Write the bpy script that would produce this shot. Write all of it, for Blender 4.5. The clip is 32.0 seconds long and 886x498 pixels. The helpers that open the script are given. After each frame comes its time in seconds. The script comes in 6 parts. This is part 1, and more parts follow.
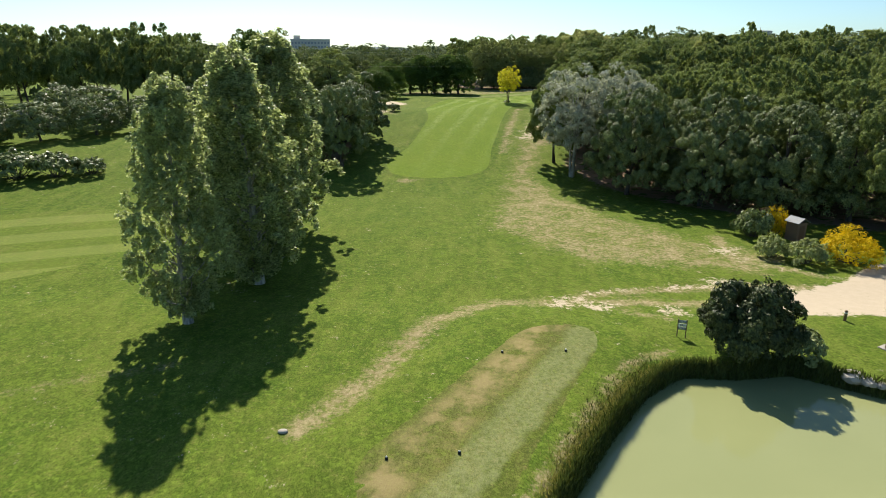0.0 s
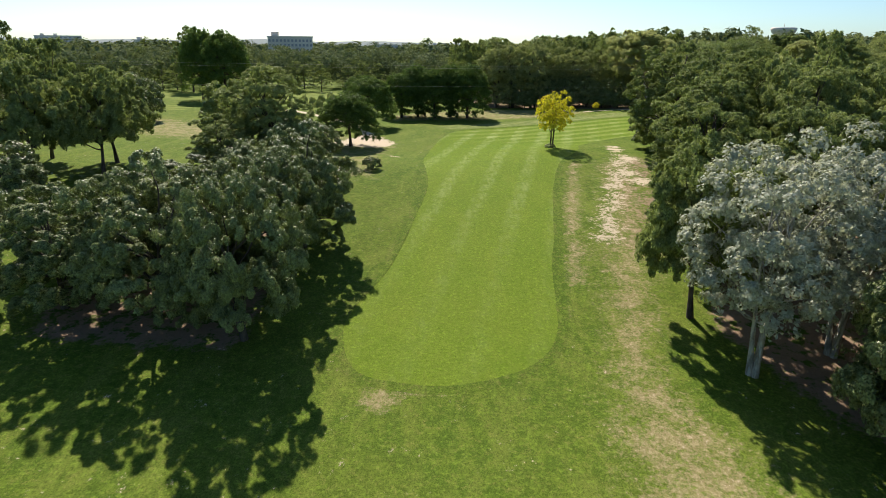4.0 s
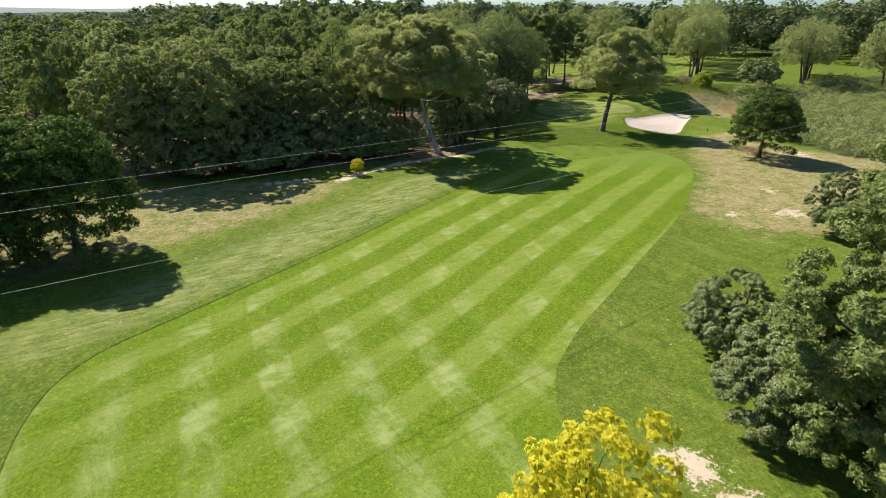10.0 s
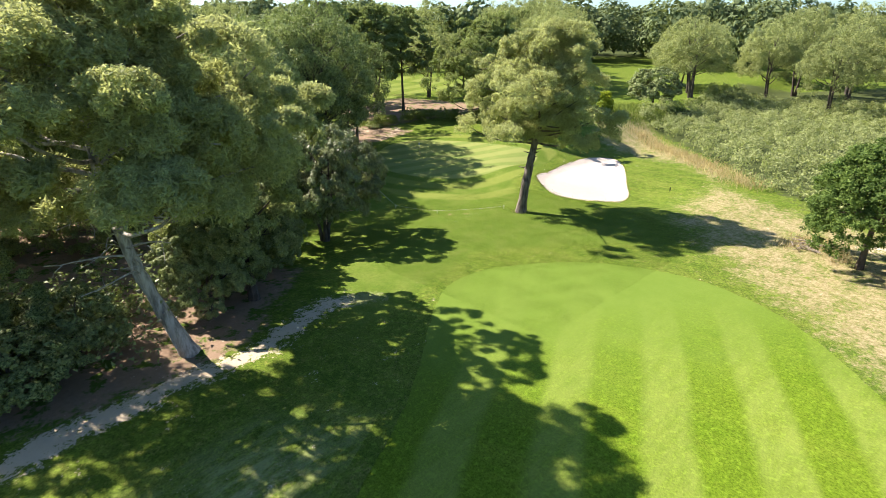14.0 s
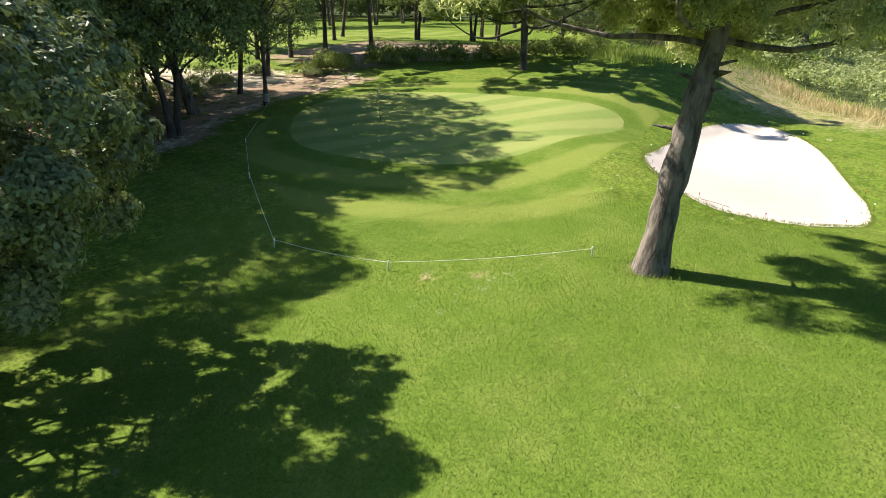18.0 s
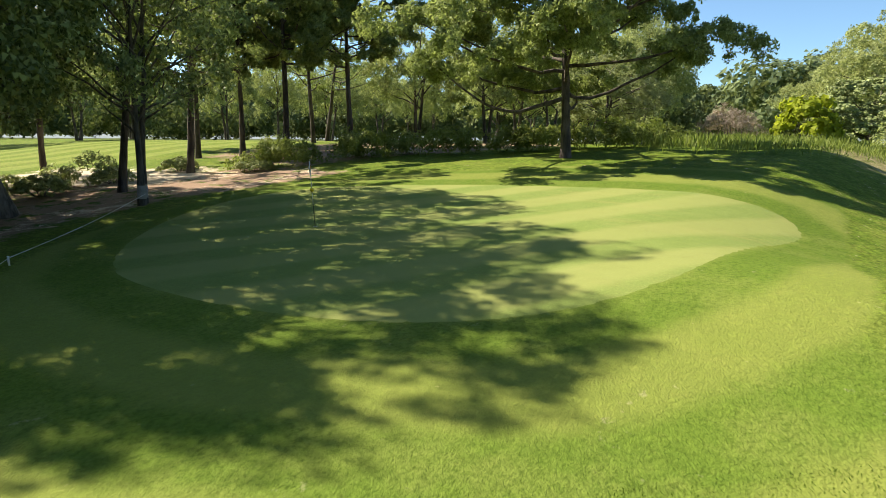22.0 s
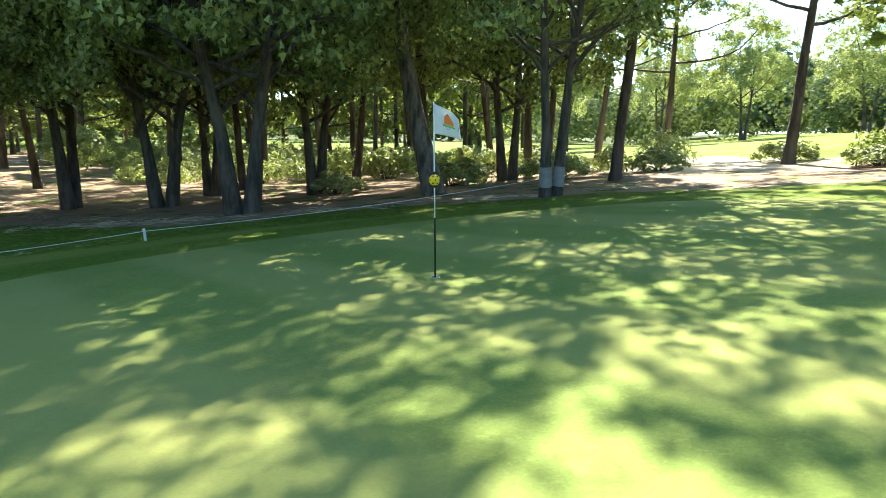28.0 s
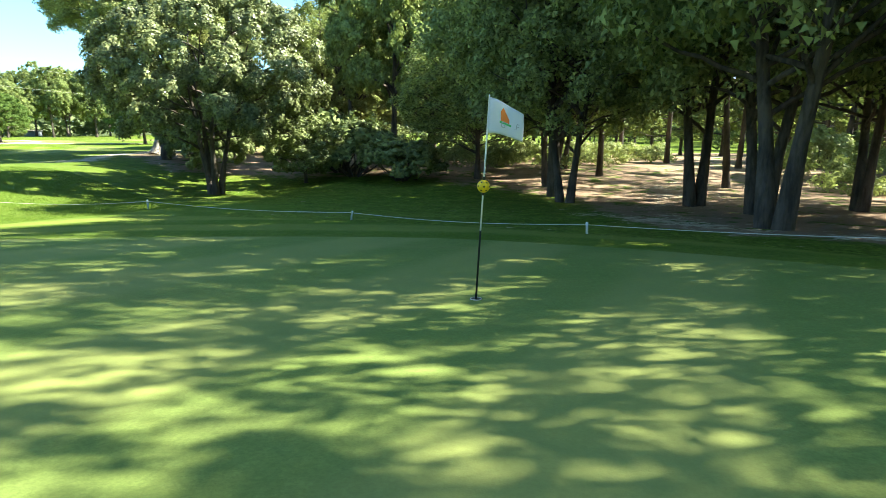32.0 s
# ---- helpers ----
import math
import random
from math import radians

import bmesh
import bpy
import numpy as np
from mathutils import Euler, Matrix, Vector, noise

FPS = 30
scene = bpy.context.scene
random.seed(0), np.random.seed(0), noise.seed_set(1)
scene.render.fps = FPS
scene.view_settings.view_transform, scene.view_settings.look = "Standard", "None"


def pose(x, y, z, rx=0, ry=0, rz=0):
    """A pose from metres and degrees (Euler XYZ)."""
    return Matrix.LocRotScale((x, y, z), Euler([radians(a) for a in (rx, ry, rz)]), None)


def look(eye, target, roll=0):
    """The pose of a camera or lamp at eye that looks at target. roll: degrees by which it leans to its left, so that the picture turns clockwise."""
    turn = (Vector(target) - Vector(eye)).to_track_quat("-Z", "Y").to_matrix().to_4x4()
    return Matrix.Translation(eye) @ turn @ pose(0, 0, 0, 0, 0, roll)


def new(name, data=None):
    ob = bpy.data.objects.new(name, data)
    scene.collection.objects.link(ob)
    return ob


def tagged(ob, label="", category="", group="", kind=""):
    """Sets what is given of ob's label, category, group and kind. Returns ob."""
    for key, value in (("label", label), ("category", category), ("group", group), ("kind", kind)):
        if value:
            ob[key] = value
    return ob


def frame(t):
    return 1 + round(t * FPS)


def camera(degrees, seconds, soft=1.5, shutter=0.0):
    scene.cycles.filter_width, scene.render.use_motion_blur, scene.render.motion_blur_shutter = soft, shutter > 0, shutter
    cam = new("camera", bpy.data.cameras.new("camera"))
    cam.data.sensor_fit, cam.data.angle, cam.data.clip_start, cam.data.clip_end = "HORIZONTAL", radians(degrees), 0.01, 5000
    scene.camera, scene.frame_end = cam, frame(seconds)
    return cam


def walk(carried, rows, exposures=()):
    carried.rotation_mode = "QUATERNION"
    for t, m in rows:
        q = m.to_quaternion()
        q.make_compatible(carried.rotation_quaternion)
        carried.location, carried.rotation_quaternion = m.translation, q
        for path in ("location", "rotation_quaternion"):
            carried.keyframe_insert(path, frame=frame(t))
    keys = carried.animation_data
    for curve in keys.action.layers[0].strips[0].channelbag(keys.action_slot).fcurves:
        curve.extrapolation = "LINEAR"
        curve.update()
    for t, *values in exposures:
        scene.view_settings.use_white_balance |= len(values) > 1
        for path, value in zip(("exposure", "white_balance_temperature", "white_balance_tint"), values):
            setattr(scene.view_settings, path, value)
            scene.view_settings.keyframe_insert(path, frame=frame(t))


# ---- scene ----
cam = camera(70.2, 32.0, 0.8, 0.15)
PATH = [
    (0, (2.001, 0.722, 12.630), (2.003, 10.257, 9.615), 0.29),
    (0.5, (1.859, 8.202, 13.358), (1.853, 17.728, 10.317), 0.28),
    (1, (1.623, 15.863, 13.850), (1.629, 25.386, 10.799), 0.36),
    (1.5, (1.238, 23.659, 14.347), (1.263, 33.177, 11.280), 0.49),
    (2, (0.858, 31.344, 14.967), (0.898, 40.856, 11.883), 0.43),
    (2.5, (0.528, 39.019, 15.418), (0.583, 48.528, 12.326), 0.44),
    (3, (0.308, 46.885, 15.634), (0.369, 56.390, 12.525), 0.45),
    (3.5, (0.099, 54.831, 15.714), (0.165, 64.334, 12.603), 0.49),
    (5.5, (-0.695, 83.826, 16.995), (-0.398, 93.360, 13.991), 0.60),
    (6, (-1.242, 91.531, 17.854), (-0.653, 101.042, 14.822), 0.71),
    (6.5, (-1.735, 99.582, 18.499), (-0.693, 109.032, 15.399), 0.72),
    (7, (-1.920, 107.792, 18.969), (-0.413, 117.138, 15.749), 0.68),
    (7.5, (-1.729, 115.884, 19.337), (0.290, 125.095, 16.008), 0.62),
    (8, (-1.160, 124.031, 19.556), (1.500, 133.056, 16.170), 0.49),
    (8.5, (0.077, 132.165, 19.314), (3.349, 140.988, 15.931), 0.72),
    (9, (1.559, 140.079, 19.540), (5.441, 148.629, 16.101), 0.57),
    (9.5, (3.449, 147.722, 19.870), (7.928, 155.947, 16.366), 0.39),
    (10, (5.770, 155.255, 20.189), (10.846, 163.105, 16.638), 0.28),
    (10.5, (8.711, 162.935, 20.223), (14.364, 170.359, 16.629), 0.49),
    (11, (12.163, 170.387, 20.060), (18.356, 177.358, 16.448), 0.38),
    (11.5, (16.229, 177.354, 19.916), (22.798, 183.972, 16.304), 0.41),
    (12, (20.600, 183.616, 19.881), (27.496, 189.885, 16.255), 0.47),
    (12.5, (25.456, 189.398, 19.925), (32.619, 195.360, 16.299), 0.39),
    (13, (30.518, 194.872, 19.700), (37.852, 200.644, 16.107), 0.39),
    (13.5, (35.703, 199.958, 18.752), (43.055, 205.759, 15.243), 0.62),
    (14, (41.116, 204.881, 17.422), (48.458, 210.738, 13.987), 0.56),
    (14.5, (46.424, 209.532, 16.138), (53.761, 215.461, 12.822), 0.44),
    (16.5, (67.732, 225.067, 10.960), (74.913, 230.902, 7.168), 0.36),
    (17, (70.124, 226.694, 9.761), (77.288, 232.546, 5.961), 0.33),
    (17.5, (72.221, 228.185, 8.524), (79.403, 234.030, 4.748), 0.58),
    (18, (74.260, 229.614, 7.309), (81.490, 235.490, 3.676), 0.69),
    (18.5, (76.284, 231.201, 6.191), (83.606, 237.147, 2.870), 0.62),
    (19, (78.270, 232.898, 5.307), (85.695, 238.904, 2.341), 0.74),
    (19.5, (80.337, 234.591, 4.628), (87.847, 240.668, 2.045), 0.80),
    (20, (82.503, 236.274, 4.024), (90.062, 242.431, 1.796), 0.53),
    (20.5, (84.338, 237.650, 3.452), (91.936, 243.854, 1.505), 0.46),
    (21, (86.128, 238.837, 3.099), (93.717, 245.111, 1.353), 0.06),
    (21.5, (88.052, 240.194, 3.109), (95.622, 246.504, 1.413), 0.40),
    (22, (89.934, 241.511, 3.101), (97.432, 247.904, 1.397), 0.36),
    (22.5, (91.882, 242.820, 2.808), (99.091, 249.541, 1.120), 0.32),
    (23, (93.500, 243.879, 2.501), (100.291, 251.026, 0.821), 0.29),
    (23.5, (94.974, 244.863, 2.361), (101.332, 252.401, 0.696), 0.30),
    (24, (96.362, 245.700, 2.376), (102.243, 253.612, 0.702), 0.41),
    (24.5, (97.796, 246.420, 2.399), (103.006, 254.785, 0.703), 0.45),
    (25, (99.128, 247.064, 2.382), (103.408, 255.942, 0.684), 0.55),
    (25.5, (100.408, 247.881, 2.348), (103.695, 257.169, 0.635), 0.82),
    (26, (101.561, 248.477, 2.226), (103.732, 258.084, 0.499), 0.73),
    (26.5, (102.649, 248.972, 2.162), (103.520, 258.781, 0.423), 0.92),
    (28.5, (106.408, 251.679, 2.008), (101.725, 260.324, 0.179), 0.50),
    (29, (107.232, 252.490, 1.991), (101.309, 260.334, 0.152), 0.38),
    (29.5, (107.957, 253.327, 2.013), (100.950, 260.215, 0.151), 0.31),
    (30, (108.475, 254.143, 2.016), (100.523, 259.914, 0.154), 0.44),
    (30.5, (108.885, 254.966, 2.049), (100.155, 259.469, 0.173), 0.35),
    (31, (109.171, 255.787, 2.052), (99.867, 258.930, 0.166), 0.41),
    (31.5, (109.377, 256.637, 2.091), (99.710, 258.362, 0.200), 0.61),
    (32, (109.379, 257.545, 2.070), (99.563, 257.796, 0.176), 0.64),
]
walk(cam, [(t, look(eye, target, roll)) for t, eye, target, roll in PATH], [(0, 0.65, 6700, 11), (3, 0.65, 6750, 15), (6, 0.65, 6700, 13), (9, 0.72, 6700, 14), (12, 1.12, 6700, 17), (14.5, 1.55, 6700, 17), (17, 1.45, 6600, 13), (19.5, 1.4, 6600, 12), (21, 1.3, 6950, 12), (22.5, 1.4, 7100, 14), (25, 2.1, 6800, 7), (28.5, 2.75, 6600, 8), (31, 2.85, 6500, 5), (32, 2.45, 6500, 2)])

# one plan: x to the right of the first heading, y along it, z up, metres

# ---- world, sun ----
SUN_AZ, SUN_EL = 103.5, 43.0
sun_dir = Vector((math.cos(radians(SUN_AZ)) * math.cos(radians(SUN_EL)),
                  math.sin(radians(SUN_AZ)) * math.cos(radians(SUN_EL)), math.sin(radians(SUN_EL))))
world = bpy.data.worlds.new("sky")
scene.world = world
world.use_nodes = True
wn = world.node_tree.nodes
sky = wn.new("ShaderNodeTexSky")
sky.sky_type, sky.sun_disc = "NISHITA", False
sky.sun_elevation, sky.sun_rotation = radians(SUN_EL), radians(90 - SUN_AZ)
sky.air_density, sky.dust_density, sky.ozone_density = 0.7, 0.7, 2.5
tint = wn.new("ShaderNodeMix")
tint.data_type, tint.blend_type = "RGBA", "MULTIPLY"
tint.inputs[0].default_value, tint.inputs[7].default_value = 1.0, (0.75, 0.96, 1.0, 1)
world.node_tree.links.new(sky.outputs[0], tint.inputs[6])
world.node_tree.links.new(tint.outputs[2], wn["Background"].inputs[0])
wn["Background"].inputs[1].default_value = 0.088
sun = new("sun", bpy.data.lights.new("sun", "SUN"))
sun.data.energy, sun.data.angle, sun.data.color = 4.9, radians(0.6), (1.0, 0.94, 0.84)
sun.matrix_world = look(sun_dir * 300 + Vector((40, 150, 0)), (40, 150, 0))


# ---- materials ----
class Mat:
    """A node material with a Principled shader and short ways to add nodes."""

    def __init__(self, name, rough=0.8, metal=0.0):
        self.m = bpy.data.materials.new(name)
        self.m.use_nodes = True
        self.t = self.m.node_tree
        self.b = self.t.nodes["Principled BSDF"]
        self.out = self.t.nodes["Material Output"]
        self.b.inputs["Roughness"].default_value = rough
        self.b.inputs["Metallic"].default_value = metal
        self.b.inputs["Specular IOR Level"].default_value = 0.3

    def node(self, kind, **kw):
        return self.t.nodes.new(kind)

    def put(self, socket, v):
        if isinstance(v, bpy.types.NodeSocket):
            self.t.links.new(v, socket)
        elif isinstance(v, (tuple, list)) and len(v) == 3 and socket.type == "RGBA":
            socket.default_value = (*v, 1)
        else:
            socket.default_value = v

    def pos(self):
        return self.node("ShaderNodeNewGeometry").outputs["Position"]

    def attr(self, name):
        n = self.node("ShaderNodeAttribute")
        n.attribute_name = name
        return n.outputs["Fac"]

    def noise(self, scale, detail=3, rough=0.55, vec=None, stretch=None):
        n = self.node("ShaderNodeTexNoise")
        v = vec if vec is not None else self.pos()
        if stretch:
            mp = self.node("ShaderNodeMapping")
            self.put(mp.inputs[0], v)
            mp.inputs["Rotation"].default_value = (0, 0, radians(stretch[0]))
            mp.inputs["Scale"].default_value = stretch[1]
            v = mp.outputs[0]
        self.put(n.inputs["Vector"], v)
        n.inputs["Scale"].default_value = scale
        n.inputs["Detail"].default_value = detail
        n.inputs["Roughness"].default_value = rough
        return n.outputs["Fac"]

    def math(self, op, a, b=0.0, c=0.0):
        n = self.node("ShaderNodeMath")
        n.operation = op
        self.put(n.inputs[0], a), self.put(n.inputs[1], b), self.put(n.inputs[2], c)
        return n.outputs[0]

    def step(self, v, lo, hi, a=0.0, b=1.0):
        n = self.node("ShaderNodeMapRange")
        n.interpolation_type = "SMOOTHSTEP"
        self.put(n.inputs[0], v)
        for i, w in enumerate((lo, hi, a, b)):
            self.put(n.inputs[i + 1], w)
        return n.outputs[0]

    def mix(self, f, a, b):
        n = self.node("ShaderNodeMix")
        n.data_type = "RGBA"
        self.put(n.inputs[0], f), self.put(n.inputs[6], a), self.put(n.inputs[7], b)
        return n.outputs[2]

    def bump(self, h, strength=0.3, dist=0.05):
        n = self.node("ShaderNodeBump")
        self.put(n.inputs["Height"], h)
        n.inputs["Strength"].default_value = strength
        n.inputs["Distance"].default_value = dist
        self.put(self.b.inputs["Normal"], n.outputs[0])
        return n.outputs[0]

    def color(self, c):
        self.put(self.b.inputs["Base Color"], c)
        return self.m

    def rnd(self):
        return self.node("ShaderNodeObjectInfo").outputs["Random"]

    def island(self):
        return self.node("ShaderNodeNewGeometry").outputs["Random Per Island"]

    def scaled(self, c, k):
        n = self.node("ShaderNodeMix")
        n.data_type, n.blend_type = "RGBA", "MULTIPLY"
        self.put(n.inputs[0], 1.0), self.put(n.inputs[6], c), self.put(n.inputs[7], k)
        return n.outputs[2]

    def along(self, deg):
        """The distance across stripes that run at that angle from +x."""
        s = self.node("ShaderNodeSeparateXYZ")
        self.put(s.inputs[0], self.pos())
        a = self.math("MULTIPLY", s.outputs[0], -math.sin(radians(deg)))
        return self.math("MULTIPLY_ADD", s.outputs[1], math.cos(radians(deg)), a)


def plain(name, c, rough=0.7, metal=0.0, var=0.12, scale=6.0, bump=0.0):
    m = Mat(name, rough, metal)
    n = m.noise(scale, 4)
    lo, hi = tuple(v * (1 - var) for v in c), tuple(min(1, v * (1 + var)) for v in c)
    m.color(m.mix(n, lo, hi))
    if bump:
        m.bump(m.noise(scale * 4, 4), bump, 0.02)
    return m.m


def foliage(name, dark, light, trans=0.35, tip=None, rough=0.55, glow=(1.9, 1.8, 1.1), gloss=0.05):
    """Leaves: colour by leaf and by tree, some light passing through them."""
    m = Mat(name, rough)
    c = m.mix(m.island(), dark, light)
    c = m.mix(m.math("MULTIPLY", m.rnd(), 0.3), c, tip or light)
    c = m.mix(m.math("MULTIPLY", m.math("PINGPONG", m.math("MULTIPLY", m.rnd(), 7.0), 1.0), 0.25), c, dark)
    # noise drifts of the dark tone stand in for shade between a crown's billows
    c = m.mix(m.math("MULTIPLY", m.step(m.noise(0.5, 3), 0.42, 0.66), 0.35), c, dark)
    m.color(c)
    m.b.inputs["Specular IOR Level"].default_value = gloss
    tr = m.node("ShaderNodeBsdfTranslucent")
    thin = m.node("ShaderNodeMix")
    thin.data_type, thin.blend_type = "RGBA", "MULTIPLY"
    m.put(thin.inputs[0], 1.0), m.put(thin.inputs[6], c), m.put(thin.inputs[7], glow)
    m.put(tr.inputs[0], thin.outputs[2])
    mx = m.node("ShaderNodeMixShader")
    mx.inputs[0].default_value = trans
    m.put(mx.inputs[1], m.b.outputs[0]), m.put(mx.inputs[2], tr.outputs[0])
    m.put(m.out.inputs[0], mx.outputs[0])
    return m.m


def bark(name, dark, light, scale=3.0):
    m = Mat(name, 0.9)
    n = m.noise(scale, 5, 0.65, stretch=(0, (1, 1, 0.22)))
    m.color(m.mix(m.step(n, 0.35, 0.65), dark, light))
    m.bump(m.noise(scale * 2.2, 4, 0.6, stretch=(0, (1, 1, 0.25))), 0.8, 0.06)
    return m.m


LUSH = (0.85, 0.83, 0.8)


def turf(name, a, b, c, dry=(0.34, 0.29, 0.11), dryness=0.25, grain=1.0, speck=0.66, rel=0.7):
    """Cut grass: three greens in drifts, straw flecks, and the grain of the blades."""
    m = Mat(name, 0.85)
    big, mid, fine = m.noise(0.12, 4, 0.6), m.noise(0.9, 4, 0.6), m.noise(9 * grain, 4, 0.75)
    col = m.mix(m.step(big, 0.35, 0.65), a, b)
    col = m.mix(m.step(mid, 0.4, 0.7), col, c)
    streak = m.noise(0.5, 4, 0.7, stretch=(-38, (1, 0.28, 1)))
    col = m.mix(m.math("MULTIPLY", m.step(streak, 0.46, 0.68), 0.6), col, tuple(0.6 * p + 0.4 * q for p, q in zip(c, dry)))
    mott = m.noise(1.3, 7, 0.8)
    col = m.mix(m.math("MULTIPLY", m.step(mott, 0.48, 0.7), 0.26), col, tuple(v * 0.5 for v in a))
    fl = m.math("MULTIPLY", m.step(m.noise(1.9 * grain, 8, 0.82), 0.5, 0.68), min(1.0, dryness * 1.7))
    col = m.mix(fl, col, dry)
    col = m.mix(m.math("MULTIPLY", m.step(fine, 0.38, 0.66), speck), col, tuple(v * 0.3 for v in a))
    col = m.mix(m.math("MULTIPLY", m.step(m.noise(3.4 * grain, 5, 0.75), 0.5, 0.66), min(0.55, speck)), col, tuple(v * 1.6 for v in c))
    col = m.mix(m.math("MULTIPLY", m.step(m.noise(15 * grain, 3, 0.7), 0.54, 0.7), 0.5 * speck), col, tuple(0.75 * p + 0.35 * q for p, q in zip(c, dry)))
    m.b.inputs["Specular IOR Level"].default_value = 0.03
    m.bump(m.math("ADD", fine, m.math("MULTIPLY", m.noise(30 * grain, 2), 0.5)), rel, 0.05)
    return m, m.scaled(col, LUSH)


DRY, BARE, LITTER = (0.40, 0.325, 0.19), (0.56, 0.475, 0.35), (0.19, 0.13, 0.085)

g, col = turf("rough_grass", (0.088, 0.16, 0.02), (0.12, 0.177, 0.026), (0.15, 0.225, 0.03), dry=(0.31, 0.315, 0.085), dryness=0.42)
edge = g.math("SUBTRACT", g.noise(0.55, 5, 0.65), 0.5)
edge2 = g.math("SUBTRACT", g.noise(2.2, 5, 0.7), 0.5)
brk = g.math("ADD", g.math("MULTIPLY", edge, 0.9), g.math("MULTIPLY", edge2, 0.7))
litter = g.step(g.math("ADD", g.attr("litter"), brk), 0.35, 0.65)
lit_c = g.mix(g.noise(3.0, 5, 0.7), LITTER, (0.32, 0.23, 0.16))
lit_c = g.mix(g.step(g.noise(0.8, 4, 0.7), 0.52, 0.62), lit_c, (0.075, 0.12, 0.02))
col = g.mix(litter, col, lit_c)
brk2 = g.math("ADD", brk, g.math("MULTIPLY", g.math("SUBTRACT", g.noise(6.5, 4, 0.75), 0.5), 0.9))
dry = g.step(g.math("ADD", g.attr("dry"), g.math("MULTIPLY", brk2, 1.3)), 0.28, 0.9)
dry_c = g.mix(g.step(g.noise(4.0, 5, 0.75), 0.35, 0.65), (0.22, 0.18, 0.085), DRY)
col = g.mix(g.math("MULTIPLY", dry, 0.9), col, dry_c)
bare = g.step(g.math("ADD", g.attr("bare"), g.math("MULTIPLY", brk2, 1.7)), 0.42, 0.66)
bare_c = g.mix(g.noise(1.7, 5, 0.7), (0.44, 0.365, 0.26), BARE)
col = g.mix(bare, col, bare_c)
wild = g.step(g.math("ADD", g.attr("wild"), brk), 0.35, 0.65)
col = g.mix(wild, col, g.mix(g.noise(0.2, 5, 0.7), (0.042, 0.058, 0.02), (0.09, 0.108, 0.04)))
around = g.math("ADD", g.attr("around"), g.math("MULTIPLY", edge2, 0.5))
mown = g.step(g.math("ADD", g.attr("mown"), g.math("MULTIPLY", brk, 0.25)), 0.35, 0.65)
lane = g.math("MULTIPLY", g.step(g.math("PINGPONG", g.math("ADD", around, 0.9), 1.75), 1.25, 0.6), g.step(around, 9.0, 6.0))
smooth_c = g.mix(g.noise(5.0, 4, 0.7), (0.094, 0.168, 0.022), (0.145, 0.218, 0.036))
smooth_c = g.mix(g.math("MULTIPLY", g.step(g.noise(0.5, 5, 0.7), 0.42, 0.66), 0.5), smooth_c, (0.225, 0.268, 0.066))
smooth_c = g.mix(g.math("MULTIPLY", g.step(g.noise(12.0, 4, 0.75), 0.42, 0.66), 0.6), smooth_c, (0.045, 0.085, 0.01))
smooth_c = g.mix(g.math("MULTIPLY", lane, 0.6), smooth_c, (0.265, 0.3, 0.075))
col = g.mix(g.math("MULTIPLY", mown, 0.8), col, g.scaled(smooth_c, LUSH))
cut = g.math("MULTIPLY", g.attr("cut"), g.step(g.noise(1.5, 6, 0.75, stretch=(28, (0.3, 1, 1))), 0.36, 0.66))
col = g.mix(g.math("MULTIPLY", cut, 0.5), col, g.mix(g.noise(7.0, 4, 0.7), (0.25, 0.285, 0.12), (0.44, 0.45, 0.23)))
MAT_GROUND = g.color(col)

f, col = turf("fairway_turf", (0.116, 0.212, 0.014), (0.142, 0.228, 0.018), (0.155, 0.25, 0.02), dry=(0.25, 0.29, 0.045), dryness=0.1)
vb = f.math("ADD", f.along(23.0), f.math("MULTIPLY", f.noise(0.08, 2), 1.2))
sb = f.math("PINGPONG", f.math("SUBTRACT", vb, 164.9 - 4.7 * 20), 2.35)
lb = f.step(sb, 1.45, 0.75)
sep = f.node("ShaderNodeSeparateXYZ")
f.put(sep.inputs[0], f.pos())
xa = f.math("MULTIPLY_ADD", sep.outputs[1], -0.215, f.math("MULTIPLY_ADD", f.noise(0.06, 2), 1.0, sep.outputs[0]))
sa = f.math("PINGPONG", f.math("ADD", xa, 129.45), 2.5)
la = f.step(sa, 1.35, 0.35)
# the straight part fades out past the bend, the slanting stripes begin there
fade_a = f.step(sep.outputs[1], 203.0, 186.0)
start_b = f.step(f.math("MULTIPLY_ADD", sep.outputs[0], 0.6, sep.outputs[1]), 182.0, 196.0)
end_b = f.step(sep.outputs[0], 92.0, 74.0)
worn = f.step(f.noise(0.7, 4, 0.65), 0.3, 0.62)
streaks = f.step(f.noise(1.3, 6, 0.75, stretch=(23, (0.25, 1, 1))), 0.34, 0.62)
runs = f.step(f.noise(1.6, 6, 0.75, stretch=(0, (1, 0.12, 1))), 0.3, 0.68)
patchy = f.step(f.noise(0.16, 3), 0.42, 0.6)
square = f.math("MULTIPLY", f.step(sa, 1.3, 0.95), f.step(sb, 1.25, 0.9))
check = f.math("MULTIPLY", f.math("MULTIPLY", f.math("MULTIPLY", square, f.step(sep.outputs[1], 222.0, 208.0)), start_b), f.math("MULTIPLY_ADD", streaks, 0.7, 0.3))
check = f.math("MULTIPLY", f.math("MULTIPLY", check, f.step(sep.outputs[0], 60.0, 48.0)), f.math("MULTIPLY_ADD", patchy, 0.6, 0.4))
la = f.math("MULTIPLY", f.math("MULTIPLY", la, fade_a), f.math("MULTIPLY", f.math("MULTIPLY", runs, worn), f.math("MULTIPLY", f.step(sep.outputs[1], 118.0, 146.0, 0.25, 1.0), f.step(sep.outputs[0], 34.0, 24.0))))
